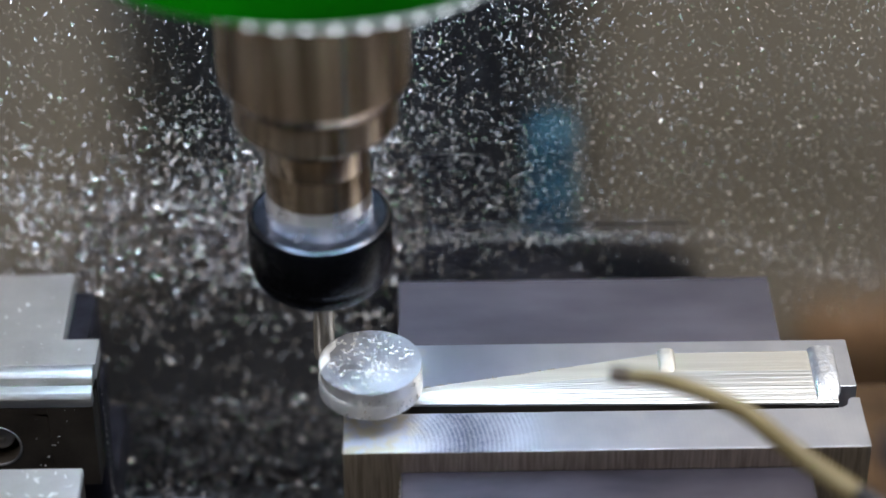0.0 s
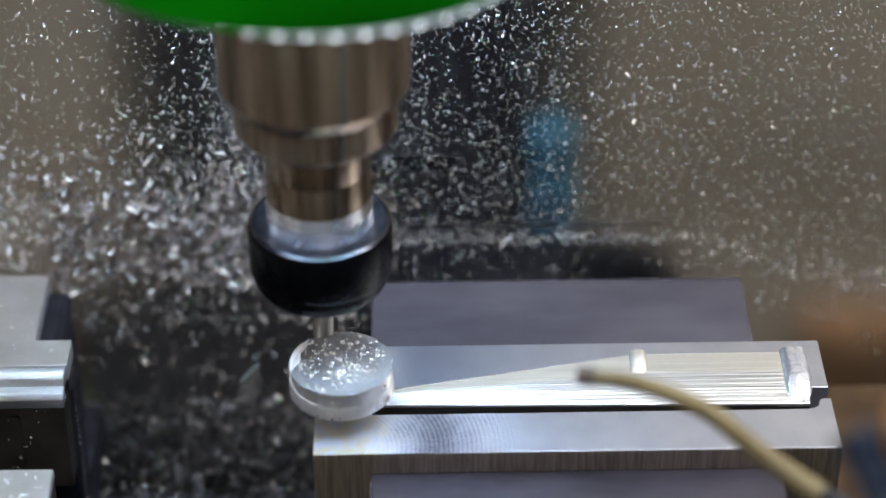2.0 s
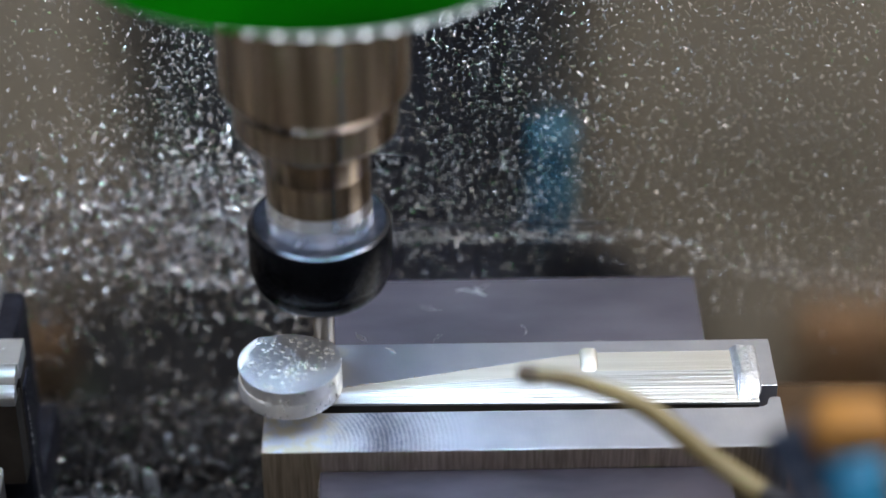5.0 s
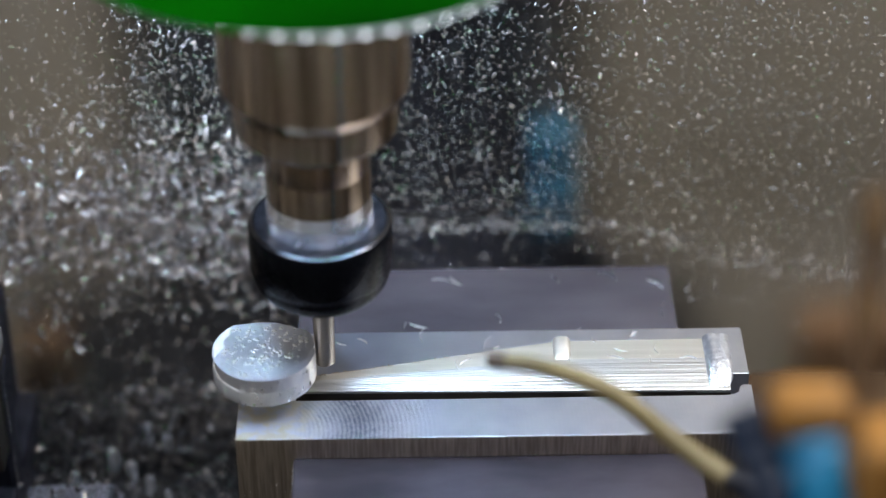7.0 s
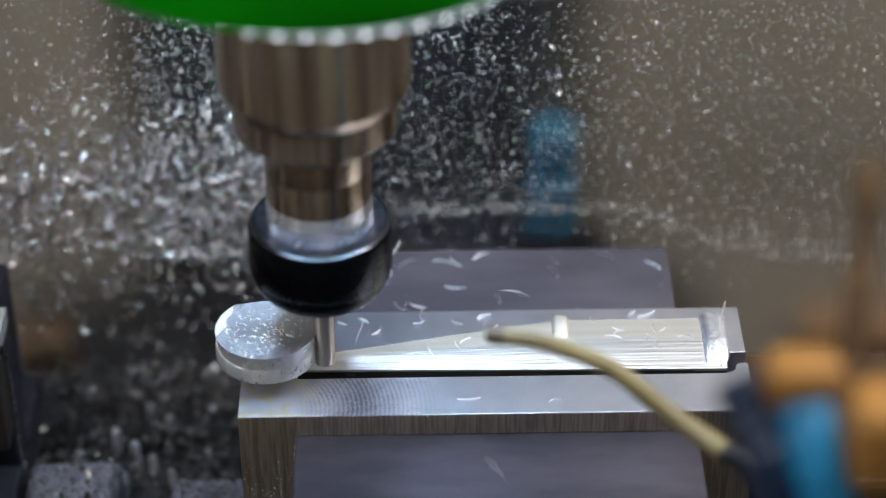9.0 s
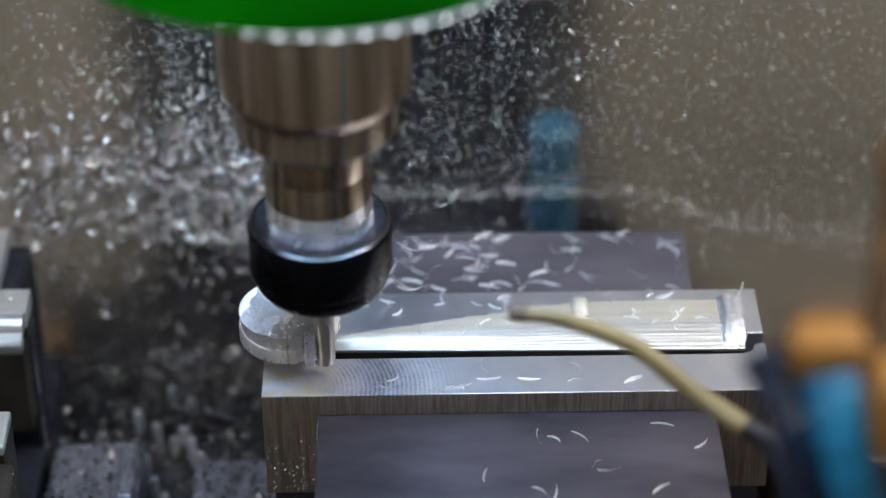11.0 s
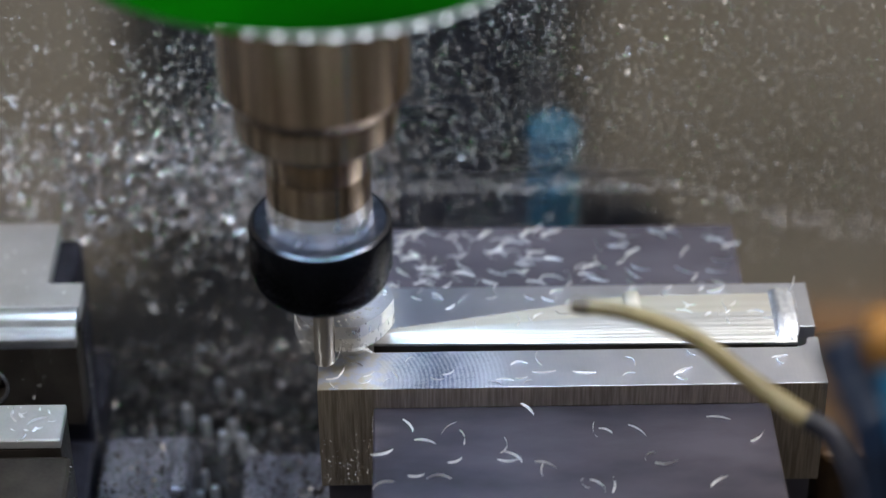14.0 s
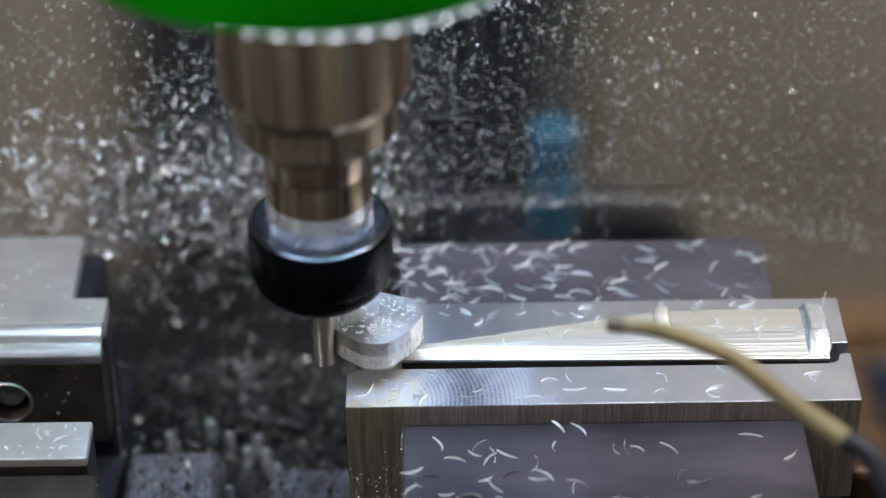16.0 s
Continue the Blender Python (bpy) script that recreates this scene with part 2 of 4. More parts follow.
    l.new(edge.outputs[0], wet.inputs[0])
    l.new(spot.outputs[0], wet.inputs[1])
    dirt = n.new("ShaderNodeMixRGB")
    dirt.inputs["Color2"].default_value = (0.66, 0.62, 0.53, 1)
    l.new(wet.outputs[0], dirt.inputs["Fac"])
    l.new(tint.outputs[0], dirt.inputs["Color1"])
    l.new(dirt.outputs[0], p.inputs["Base Color"])
    return m


def turned(m):
    """Circular tool marks: the gloss stretches along the axis."""
    n, l = m.node_tree.nodes, m.node_tree.links
    t = n.new("ShaderNodeTangent")
    t.direction_type, t.axis = "RADIAL", "Z"
    p = n["Principled BSDF"]
    p.inputs["Anisotropic"].default_value = 1.0
    p.inputs["Anisotropic Rotation"].default_value = 0.25
    l.new(t.outputs[0], p.inputs["Tangent"])


ALU_FACE = surface("faced_aluminium", (0.60, 0.62, 0.68), (0.74, 0.76, 0.82), (0.44, 0.56), 1.0, 90, (1, 1, 1), 0.06, 1400)
for m in (STEEL, STEEL_DARK, KNURL, CARBIDE, ALU_FACE):
    turned(m)
ALU_FACE.node_tree.nodes["Principled BSDF"].inputs["Anisotropic"].default_value = 0.35
KNURL.node_tree.nodes["Principled BSDF"].inputs["Anisotropic"].default_value = 0.95
SHEET = hazed_sheet()
BEAD = lamp_material("lit_lamp_bead", 5.0, (0.85, 0.92, 1.0))
# the rim is no lamp; a weak glow stands for the beads' light on it
RIM_LIT = lamp_material("glowing_pale_rim", 0.45, (0.72, 0.88, 1.0))
# glow of an added, unseen ring that lights the work for the beads
GLOW = lamp_material("added_ring_glow", 47, (0.475, 0.655, 0.95))
DROP = water()
# coolant film coloured white in place of the lamp's reflection
FILM = surface("white_glint_film", (0.92, 0.92, 0.92), (0.97, 0.97, 0.97), (0.2, 0.3), 0.0, 300, (1, 1, 1), 0.1, 900)
ALU_LAND = swirl(ALU_TOP, "fly_cut_land", (0.062, -0.030, 0), 420, 0.10)
ALU_STRIP = swirl(ALU_TOP, "fly_cut_aluminium", (0.012, -0.034, 0), 230, 1.9)


# ---- mesh tools, in mm ----
def part(name, bm, material, parent=None, label="", smooth=False, crease=26):
    bmesh.ops.scale(bm, vec=(MM, MM, MM), verts=bm.verts)
    bmesh.ops.recalc_face_normals(bm, faces=bm.faces)
    me = bpy.data.meshes.new(name)
    bm.to_mesh(me)
    bm.free()
    me.materials.append(material)
    if smooth:
        me.shade_smooth()
        me.set_sharp_from_angle(angle=radians(crease))
    ob = new(name, me)
    if parent is not None:
        ob.parent = parent
    if label:
        ob["label"] = label
    return ob


def thing(name, label, category, group="", kind="", rides=True):
    ob = tagged(new(name), label, category, group, kind)
    if rides:
        RIDERS.append(ob)
    return ob


def box(x0, x1, y0, y1, z0, z1, bev=0.5, seg=2):
    bm = bmesh.new()
    bmesh.ops.create_cube(bm, size=1)
    for v in bm.verts:
        v.co = Vector(((x0 + x1) / 2 + v.co.x * (x1 - x0), (y0 + y1) / 2 + v.co.y * (y1 - y0), (z0 + z1) / 2 + v.co.z * (z1 - z0)))
    if bev:
        bmesh.ops.bevel(bm, geom=bm.edges[:], offset=bev, segments=seg, profile=0.5, affect="EDGES")
    return bm


def lathe(rings, n=72, cx=0, cy=0, closed=True):
    """Turned body from (z, r) pairs."""
    bm = bmesh.new()
    loops = [[bm.verts.new((cx + r * math.cos(k * math.tau / n), cy + r * math.sin(k * math.tau / n), z)) for k in range(n)] for z, r in rings]
    for a, b in zip(loops, loops[1:]):
        for k in range(n):
            bm.faces.new((a[k], a[(k + 1) % n], b[(k + 1) % n], b[k]))
    if closed:
        bm.faces.new(loops[0]), bm.faces.new(loops[-1])
    return bm


def prism(points, z0, z1, bev=0.3):
    bm = bmesh.new()
    low = [bm.verts.new((x, y, z0)) for x, y in points]
    high = [bm.verts.new((x, y, z1)) for x, y in points]
    bm.faces.new(low), bm.faces.new(high)
    for k in range(len(points)):
        j = (k + 1) % len(points)
        bm.faces.new((low[k], low[j], high[j], high[k]))
    bmesh.ops.recalc_face_normals(bm, faces=bm.faces)
    if bev:
        edges = [e for e in bm.edges if all(abs(v.co.z - z1) < 1e-6 for v in e.verts)]
        bmesh.ops.bevel(bm, geom=edges, offset=bev, segments=2, profile=0.5, affect="EDGES")
    return bm


def profile_x(points, x0, x1, bev=0.0):
    """A bar along x with the (y, z) section given."""
    bm = bmesh.new()
    a = [bm.verts.new((x0, y, z)) for y, z in points]
    b = [bm.verts.new((x1, y, z)) for y, z in points]
    bm.faces.new(a), bm.faces.new(b)
    for k in range(len(points)):
        j = (k + 1) % len(points)
        bm.faces.new((a[k], a[j], b[j], b[k]))
    bmesh.ops.recalc_face_normals(bm, faces=bm.faces)
    if bev:
        bmesh.ops.bevel(bm, geom=bm.edges[:], offset=bev, segments=2, profile=0.5, affect="EDGES")
    return bm


def tube(path, radii, n=20):
    """A round bar through points in mm with a radius at each."""
    bm = bmesh.new()
    loops = []
    for k, (p, r) in enumerate(zip(path, radii)):
        a, b = Vector(path[max(k - 1, 0)]), Vector(path[min(k + 1, len(path) - 1)])
        q = (b - a).to_track_quat("Z", "Y")
        loops.append([bm.verts.new(Vector(p) + q @ Vector((r * math.cos(i * math.tau / n), r * math.sin(i * math.tau / n), 0))) for i in range(n)])
    for a, b in zip(loops, loops[1:]):
        for k in range(n):
            bm.faces.new((a[k], a[(k + 1) % n], b[(k + 1) % n], b[k]))
    bm.faces.new(loops[0]), bm.faces.new(loops[-1])
    return bm


def bend(ctrl, steps=24):
    """Points along a smooth curve through ctrl."""
    c = [Vector(p) for p in ctrl]
    c = [2 * c[0] - c[1]] + c + [2 * c[-1] - c[-2]]
    out = []
    for i in range(1, len(c) - 2):
        for s in range(steps):
            t = s / steps
            out.append(0.5 * (2 * c[i] + (c[i + 1] - c[i - 1]) * t + (2 * c[i - 1] - 5 * c[i] + 4 * c[i + 1] - c[i + 2]) * t * t + (3 * c[i] - c[i - 1] - 3 * c[i + 1] + c[i + 2]) * t ** 3))
    return out + [c[-2]]


def curl(rng, length, width, turn, segs=5):
    """One curled sliver of metal: local vertices and faces, in mm."""
    verts, faces = [], []
    rad = length / max(turn, 0.05)
    twist = rng.uniform(-0.8, 0.8)
    for i in range(segs + 1):
        a = turn * (i / segs - 0.5)
        w = width * (0.35 + 0.65 * math.sin(math.pi * (0.12 + 0.8 * i / segs)))
        tw = twist * (i / segs - 0.5)
        mid = Vector((rad * math.sin(a), rad * (1 - math.cos(a)), 0))
        off = Vector((0, math.sin(tw) * w / 2, math.cos(tw) * w / 2))
        verts += [mid - off, mid + off]
    for i in range(segs):
        faces.append((2 * i, 2 * i + 1, 2 * i + 3, 2 * i + 2))
    return verts, faces


def scatter(name, places, material, label, category, rides=True):
    """One heap of slivers: places are (matrix, sliver) pairs."""
    verts, faces = [], []
    for m, (vs, fs) in places:
        k = len(verts)
        verts += [tuple((m @ v) * MM) for v in vs]
        faces += [tuple(i + k for i in f) for f in fs]
    me = bpy.data.meshes.new(name)
    me.from_pydata(verts, [], faces)
    me.materials.append(material)
    me.shade_smooth()
    ob = tagged(new(name, me), label, category, "", "stuff")
    if rides:
        RIDERS.append(ob)
    return ob


# ---- the room and the machine ----
def room():
    def slab(name, label, x0, x1, y0, y1, z0, z1, mat):
        ob = part(name, box(x0, x1, y0, y1, z0, z1, 0), mat)
        tagged(ob, label, name.split("_")[0], "", "structure")
    # unseen floor, ceiling and walls, added for the metal to reflect
    slab("floor", "unseen grey floor added to close the room", -2000, 2000, -2200, 1600, -1100, -1000, CONCRETE)
    slab("ceiling", "unseen pale ceiling added for reflections", -2000, 2000, -2200, 1600, 1900, 2000, ROOM)
    slab("wall_north", "unseen pale wall added for reflections", -2000, 2000, 1500, 1600, -996, 1896, ROOM)
    slab("wall_south", "unseen pale wall added for reflections", -2000, 2000, -2200, -2100, -996, 1896, ROOM)
    slab("wall_west", "unseen pale wall added for reflections", -2000, -1900, -2096, 1496, -996, 1896, ROOM)
    slab("wall_east", "unseen pale wall added for reflections", 1900, 2000, -2096, 1496, -996, 1896, ROOM)
    slab("backdrop", "taupe painted splash wall behind the machine", -1200, 1200, 700, 720, -996, 1500, WALL)


def machine():
    c = thing("machine_column", "black painted milling machine column", "machine column", rides=False)
    part("casting", box(-106, 104, 332, 560, -996, 900, 12), COLUMN, c)
    part("slideway", box(-60, 70, 320, 331.5, -300, 900, 1.5), CAST, c)
    part("head", box(-95, 95, 20, 319.5, 230, 620, 12), COLUMN, c)
    part("base_casting", box(-150, 150, -80, 285, -998, -165, 10), COLUMN, c)
    f = thing("hose_fitting", "dull teal plastic fitting on the machine column", "fitting", rides=False)
    part("body", lathe([(-35, 7.5), (-32, 9.2), (-13, 9.2), (-11, 7.8), (-4, 7.8), (-2, 9), (8, 9), (10, 7)], 32, 75.5, 125), BLUE, f, smooth=True)
    part("bracket", box(70, 81, 134.6, 331.5, -30, -20, 1), COLUMN, f)
    b = thing("terminal_box", "brown terminal box with a green lower block", "terminal box", rides=False)
    part("cover", box(-121, -101, 125, 145, -118, -84, 3), BROWN, b)
    part("block", box(-124, -98, 126, 150, -164.8, -118.3, 3), MOSS, b, "dull green block")
    t = thing("milling_table", "stained cast iron milling table with slots", "machine table")
    part("saddle", box(-220, 260, -60, 70, -138, -106, 3), CAST, t)
    part("table_slab", box(-330, 330, -156, 88, -105, -88, 2), TABLE_IRON, t)
    for y in (-95, -47, 1, 49):
        part("table_rail", box(-330, 330, y + 1, y + 38, -87.9, -80, 1), TABLE_IRON, t)


def board():
    """A plank on two legs behind the guard."""
    b = thing("wooden_board", "orange brown wooden board standing behind the chip guard", "board", rides=False)
    part("panel", box(176, 420, 170, 186, -330, -116, 4, 3), WOOD, b)
    for x in (230, 390):
        part("leg", box(x - 14, x + 14, 171, 185, -998, -330.2, 1), WOOD, b)


def shade_pan():
    # invented dark pan: it stands for the shade low on the splash wall
    p = thing("shade_pan", "added dark pan standing for shade low on the splash wall", "drip pan", rides=False)
    part("pan", box(112, 760, 292, 490, -264, -260, 1), TRAY, p)
    part("lip", box(112, 760, 490.2, 496, -264, -246, 1), TRAY, p)
    for x in (140, 730):
        part("leg", box(x - 12, x + 12, 360, 384, -998, -264.2, 1), CAST, p)


def tray():
    t = thing("chip_tray", "brown stained steel chip tray under the milling table", "chip tray", rides=False)
    part("pan", box(-480, 480, -520, -92, -160, -156, 1), TRAY, t)
    part("lip", box(-480, 480, -526, -521, -160, -110, 1), TRAY, t)
    for x in (-460, 460):
        part("leg", box(x - 15, x + 15, -500, -470, -998, -160.2, 1), CAST, t)


def guard():
    g = thing("chip_guard", "fogged clear plastic chip guard stuck with swarf", "chip guard")
    part("sheet", box(-230, 330, 76, 80, -78, 150, 0.8), SHEET, g, "fogged clear sheet").visible_shadow = False
    part("bar_foot", box(60, 90, 80.2, 149.8, -78, -70, 1), CAST, g)
    # the bar behind the sheet slopes off at its far end
    top = [(6, -58), (104, -58), (115, -59.5), (124, -63.5), (132, -70), (137, -80), (141, -125), (6, -125)]
    bar = prism([(x, -z) for x, z in top], -157, -150, 0)
    bmesh.ops.rotate(bar, cent=(0, 0, 0), matrix=Matrix.Rotation(-math.pi / 2, 3, "X"), verts=bar.verts)
    for v in bar.verts:
        v.co = Vector((v.co.x, abs(v.co.y), -abs(v.co.z)))
    part("support_bar", bar, CAST, g, "black support bar with a sloping end")
    part("seam_strip", box(34, 118, 75.5, 75.9, 1.2, 1.75, 0.1), COLUMN, g, "thin dark strip across the sheet")
    slot = [(38 + 13.5 * math.cos(a) * (1 + 0.08 * math.sin(3 * a)), 26.4 + 3.9 * math.sin(a) * (1 + 0.15 * math.cos(2 * a))) for a in [k * math.tau / 28 for k in range(28)]]
    bm = bmesh.new()
    back = [bm.verts.new((x, 75.95, z)) for x, z in slot]
    front = [bm.verts.new((38 + (x - 38) * 0.92, 75.8, 26.4 + (z - 26.4) * 0.85)) for x, z in slot]
    bm.faces.new(back), bm.faces.new(front)
    for k in range(28):
        bm.faces.new((back[k], back[(k + 1) % 28], front[(k + 1) % 28], front[k]))
    part("grommet", bm, COLUMN, g, "oval black rubber grommet", smooth=True)


def vise_main():
    v = thing("machine_vise", "grey ground steel machine vise holding an aluminium block", "vise")
    part("fixed_jaw", box(21.8, 142, 14.1, 57.5, -60, -7.5, 0.6), JAW, v)
    part("moving_jaw", box(22.7, 143, -95, -36.8, -60, -7.2, 0.6), JAW_FRONT, v, "darker grey steel jaw")
    part("bed", box(26, 138, -100, 62, -79.9, -60.2, 1.5), CAST, v)
    part("parallel_bar", box(8, 158, -34, -30, -60, -38.7, 0.2), JAW, v)
    part("parallel_bar", box(8, 158, 8, 12, -60, -38.7, 0.2), JAW, v)
    part("base_flange", box(-22, 25.8, -20, 12, -79.9, -66, 1.5), LUG, v)


def vise_side():
    v = thing("machine_vise", "open steel machine vise with a stepped soft jaw", "vise")
    # jaws are pale on top and on the steps, dark brown below
    jaw = part("jaw_plate", profile_x([(24.8, -4.0), (24.8, -10), (12, -10), (12, -4.0)], -195, -71.6, 0.3), JAW_DULL, v, "grey ground jaw plate")
    part("jaw_core", box(-195, -71.8, 12, 24.8, -45, -10.1, 0.2), JAW_FACE, v, "dark brown jaw core")
    part("upper_step", profile_x([(11.9, -4.0), (11.9, -9.6), (6.9, -9.6), (6.9, -7.6), (7.6, -5.9), (9.0, -4.6)], -195, -72.2, 0.35), JAW_BRIGHT, jaw, "bright steel step", smooth=True)
    part("lower_step", profile_x([(6.8, -8.0), (6.8, -13.2), (2.2, -13.2), (2.2, -10.0), (3.4, -8.4)], -195, -72.2, 0.35), JAW_BRIGHT, jaw, "bright steel step", smooth=True)
    # the face with its counterbored screw hole
    bm = bmesh.new()
    cx, cz, r, n = -103.4, -28.3, 7.4, 32
    rect = []
    for k in range(n):
        a = k * math.tau / n
        c, s = math.cos(a), math.sin(a)
        q = min((17 / abs(c)) if abs(c) > 1e-6 else 1e9, (12.4 / abs(s)) if abs(s) > 1e-6 else 1e9)
        rect.append((cx + c * q, cz + s * q))
    outer = [bm.verts.new((x, 2.4, z)) for x, z in rect]
    rim = [bm.verts.new((cx + (r + 0.5) * math.cos(k * math.tau / n), 2.4, cz + (r + 0.5) * math.sin(k * math.tau / n))) for k in range(n)]
    lip = [bm.verts.new((cx + r * math.cos(k * math.tau / n), 2.9, cz + r * math.sin(k * math.tau / n))) for k in range(n)]
    deep = [bm.verts.new((cx + r * math.cos(k * math.tau / n), 10, cz + r * math.sin(k * math.tau / n))) for k in range(n)]
    for a, b in ((outer, rim), (rim, lip), (lip, deep)):
        for k in range(n):
            bm.faces.new((a[k], a[(k + 1) % n], b[(k + 1) % n], b[k]))
    bm.faces.new(deep)
    part("screw_face", bm, JAW_FACE, jaw, "dark brown steel face with a screw hole")
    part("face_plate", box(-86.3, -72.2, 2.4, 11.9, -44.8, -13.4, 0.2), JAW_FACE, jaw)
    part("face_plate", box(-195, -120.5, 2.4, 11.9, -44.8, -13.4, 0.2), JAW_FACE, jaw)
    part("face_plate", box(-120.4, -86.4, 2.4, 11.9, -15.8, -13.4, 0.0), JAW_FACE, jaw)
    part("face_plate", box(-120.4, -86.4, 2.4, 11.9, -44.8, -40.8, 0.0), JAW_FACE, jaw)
    head = part("screw", lathe([(0, 4.6), (2.6, 4.9), (3.2, 4.4), (3.2, 2.4), (1.2, 2.2)], 24), JAW_BRIGHT, jaw, "shiny socket screw head", smooth=True)
    head.matrix_local = pose(-0.1034, 0.0098, -0.0283, 90, 0, 0)
    edge = part("hole_rim", lathe([(0.0, 7.35), (0.25, 7.4), (0.3, 7.75), (0.0, 8.0)], 40, closed=False), JAW_BRIGHT, jaw, "bright ring along the edge of the screw hole", smooth=True)
    edge.matrix_local = pose(-0.1034, 0.0023, -0.0283, 90, 0, 0)
    part("fixed_jaw", box(-200, -84, 25.2, 65, -60, -8, 0.6), JAW_DULL, v, "brownish grey jaw block")
    part("cast_side", box(-199, -77, 25.4, 63, -79.9, -13, 2.5), CAST, v, "black cast side")
    part("side_cheek", box(-120, -70.9, 12.6, 25.0, -79.9, -14, 1.8), CAST, v, "black cast cheek")
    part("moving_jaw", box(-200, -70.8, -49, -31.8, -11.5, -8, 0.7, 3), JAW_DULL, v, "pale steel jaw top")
    part("jaw_core", box(-200, -71.0, -48.8, -32, -60, -11.6, 0.4), JAW_FACE, v, "dark brown jaw core")
    part("moving_block", box(-200, -67.5, -95, -49.2, -60, -13, 2.5, 3), JAW_FACE, v, "dark brown jaw block")
    part("bed", box(-196, -71, -100, 62, -79.9, -60.2, 1.5), CAST, v)


def side_block():
    b = thing("brown_block", "dull brown block lying on the table beside the vise", "block")
    part("body", box(166, 240, -10, 58, -79.8, -52, 3), BROWN, b)


def clamps():
    c = thing("hold_down_lug", "grey steel hold-down lug bolted to the table", "lug")
    part("block", box(-68, -38, -22, 13, -79.8, -58.5, 2.5, 3), LUG, c)
    part("ledge", box(-68, -38, 13.2, 22, -79.8, -70, 2), LUG, c)
    part("rib", box(-45, -39.5, -18, 9, -58.4, -55.5, 1.4), LUG, c)


# ---- the workpiece ----
DISC = (14.1, -15.4, 15.4)
TOOL_R = 3.15


def cut_radius(angle, t0, t1):
    """How near to the disc's middle the cutter comes along one direction between two times, and when it first touches there."""
    best, when = 99.0, None
    u = (math.cos(angle), math.sin(angle))
    t = t0
    while t <= t1:
        tx, ty = table_at(t)
        cx, cy = -tx - DISC[0], -ty - DISC[1]
        along = cx * u[0] + cy * u[1]
        side = abs(cx * u[1] - cy * u[0])
        if along > 0 and side < TOOL_R:
            r = along - math.sqrt(TOOL_R ** 2 - side ** 2)
            if r < best:
                best = r
            if when is None and r < DISC[2] - 1:
                when = t
        t += 0.05
    return best, when


def workpiece():
    w = thing("aluminium_block", "milled aluminium block with a wet disc and tapered handle", "workpiece")
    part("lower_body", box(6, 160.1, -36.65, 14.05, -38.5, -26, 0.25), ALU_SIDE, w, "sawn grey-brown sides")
    rear = [(6, 14.05), (160.1, 14.05), (160.1, -8.9), (154.2, -8.9), (154.2, 8.0), (103, 7.6), (66, 0.2), (29.5, -7.6), (6, -7.6)]
    part("rear_land", prism(rear, -26.0, 0, 0.25), ALU_LAND, w)
    strip = [(6, -36.65), (160.1, -36.65), (160.1, -14.2), (157.6, -14.2), (156.6, -15.0), (156.0, -17.5), (154.5, -18.6), (152, -19.0), (6, -19.0)]
    part("front_land", prism(strip, -26.0, 0, 0.12), ALU_STRIP, w)
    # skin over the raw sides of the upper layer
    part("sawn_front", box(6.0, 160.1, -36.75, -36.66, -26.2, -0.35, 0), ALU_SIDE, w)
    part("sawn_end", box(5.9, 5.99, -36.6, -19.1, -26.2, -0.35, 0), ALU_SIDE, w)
    # tapered handle, arched towards the trench
    rng = random.Random(4)

    def edge(x):
        r = -7.7 + (x - 29) * (15.4 / 74) if x < 103 else 7.7 + (x - 103) * 0.006
        return r, -13.2 - (x - 29) * (1.7 / 121)

    def arch(x, s, lift=0.0, terrace=False):
        """A flat crown along the rear, then a curve down to the trench, left in fine cutter steps."""
        yr, yf = edge(x)
        q = max(0.0, (s - 0.30) / 0.70)
        h = 0.35 - 1.9 * q ** 2.0
        if terrace and q > 0:
            level = q * 11
            frac = level - math.floor(level)
            q2 = (math.floor(level) + min(1.0, max(0.0, (frac - 0.55) / 0.45))) / 11
            h = 0.35 - 1.9 * (0.45 * q + 0.55 * q2) ** 2.0
        return Vector((x, yr + 0.15 + (yf - yr) * s, h + lift))

    bm = bmesh.new()
    xs = [20 + 134 * i / 60 for i in range(61)]
    groove = [rng.uniform(-0.03, 0.03) * (1.0 if j > 28 else 0.25) if 0 < j < 88 else 0 for j in range(89)]
    rows = []
    for i, x in enumerate(xs):
        row = [bm.verts.new(arch(x, j / 88, groove[j] * (0.7 + 0.5 * math.sin(i * 0.31 + j)), True)) for j in range(89)]
        row += [bm.verts.new(v.co - Vector((0, 0, 1.0))) for v in (row[-1], row[0])]
        rows.append(row)
    for a, b in zip(rows, rows[1:]):
        for j in range(len(a)):
            k = (j + 1) % len(a)
            bm.faces.new((a[j], a[k], b[k], b[j]))
    bm.faces.new(rows[0]), bm.faces.new(rows[-1])
    handle = part("handle", bm, ALU_ARM, w, "freshly milled pale tapered handle", smooth=True)
    handle.data.materials.append(ALU_CROWN)
    for f in handle.data.polygons:
        if f.index % 91 < 36:
            f.material_index = 1

    # trench wall under the handle: its shade is put into a dark colour
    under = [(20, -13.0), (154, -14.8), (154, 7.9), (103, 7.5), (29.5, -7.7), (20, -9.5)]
    part("handle_root", prism(under, -26.0, -2.2, 0), JAW_FACE, w, "trench wall coloured dark for its shade")

    def band(name, x0, x1, lift, s1, material, label, rough):
        """A rounded ring over the handle that dies away towards s1."""
        bm = bmesh.new()
        n, m = 16, 24
        start = 0.25 if s1 < 0.9 else 0.62
        rows = []
        for i in range(n + 1):
            u = 2 * i / n - 1
            up = lift * math.sqrt(max(0.0, 1 - abs(u) ** 3))
            row = []
            for j in range(m + 1):
                f = j / m
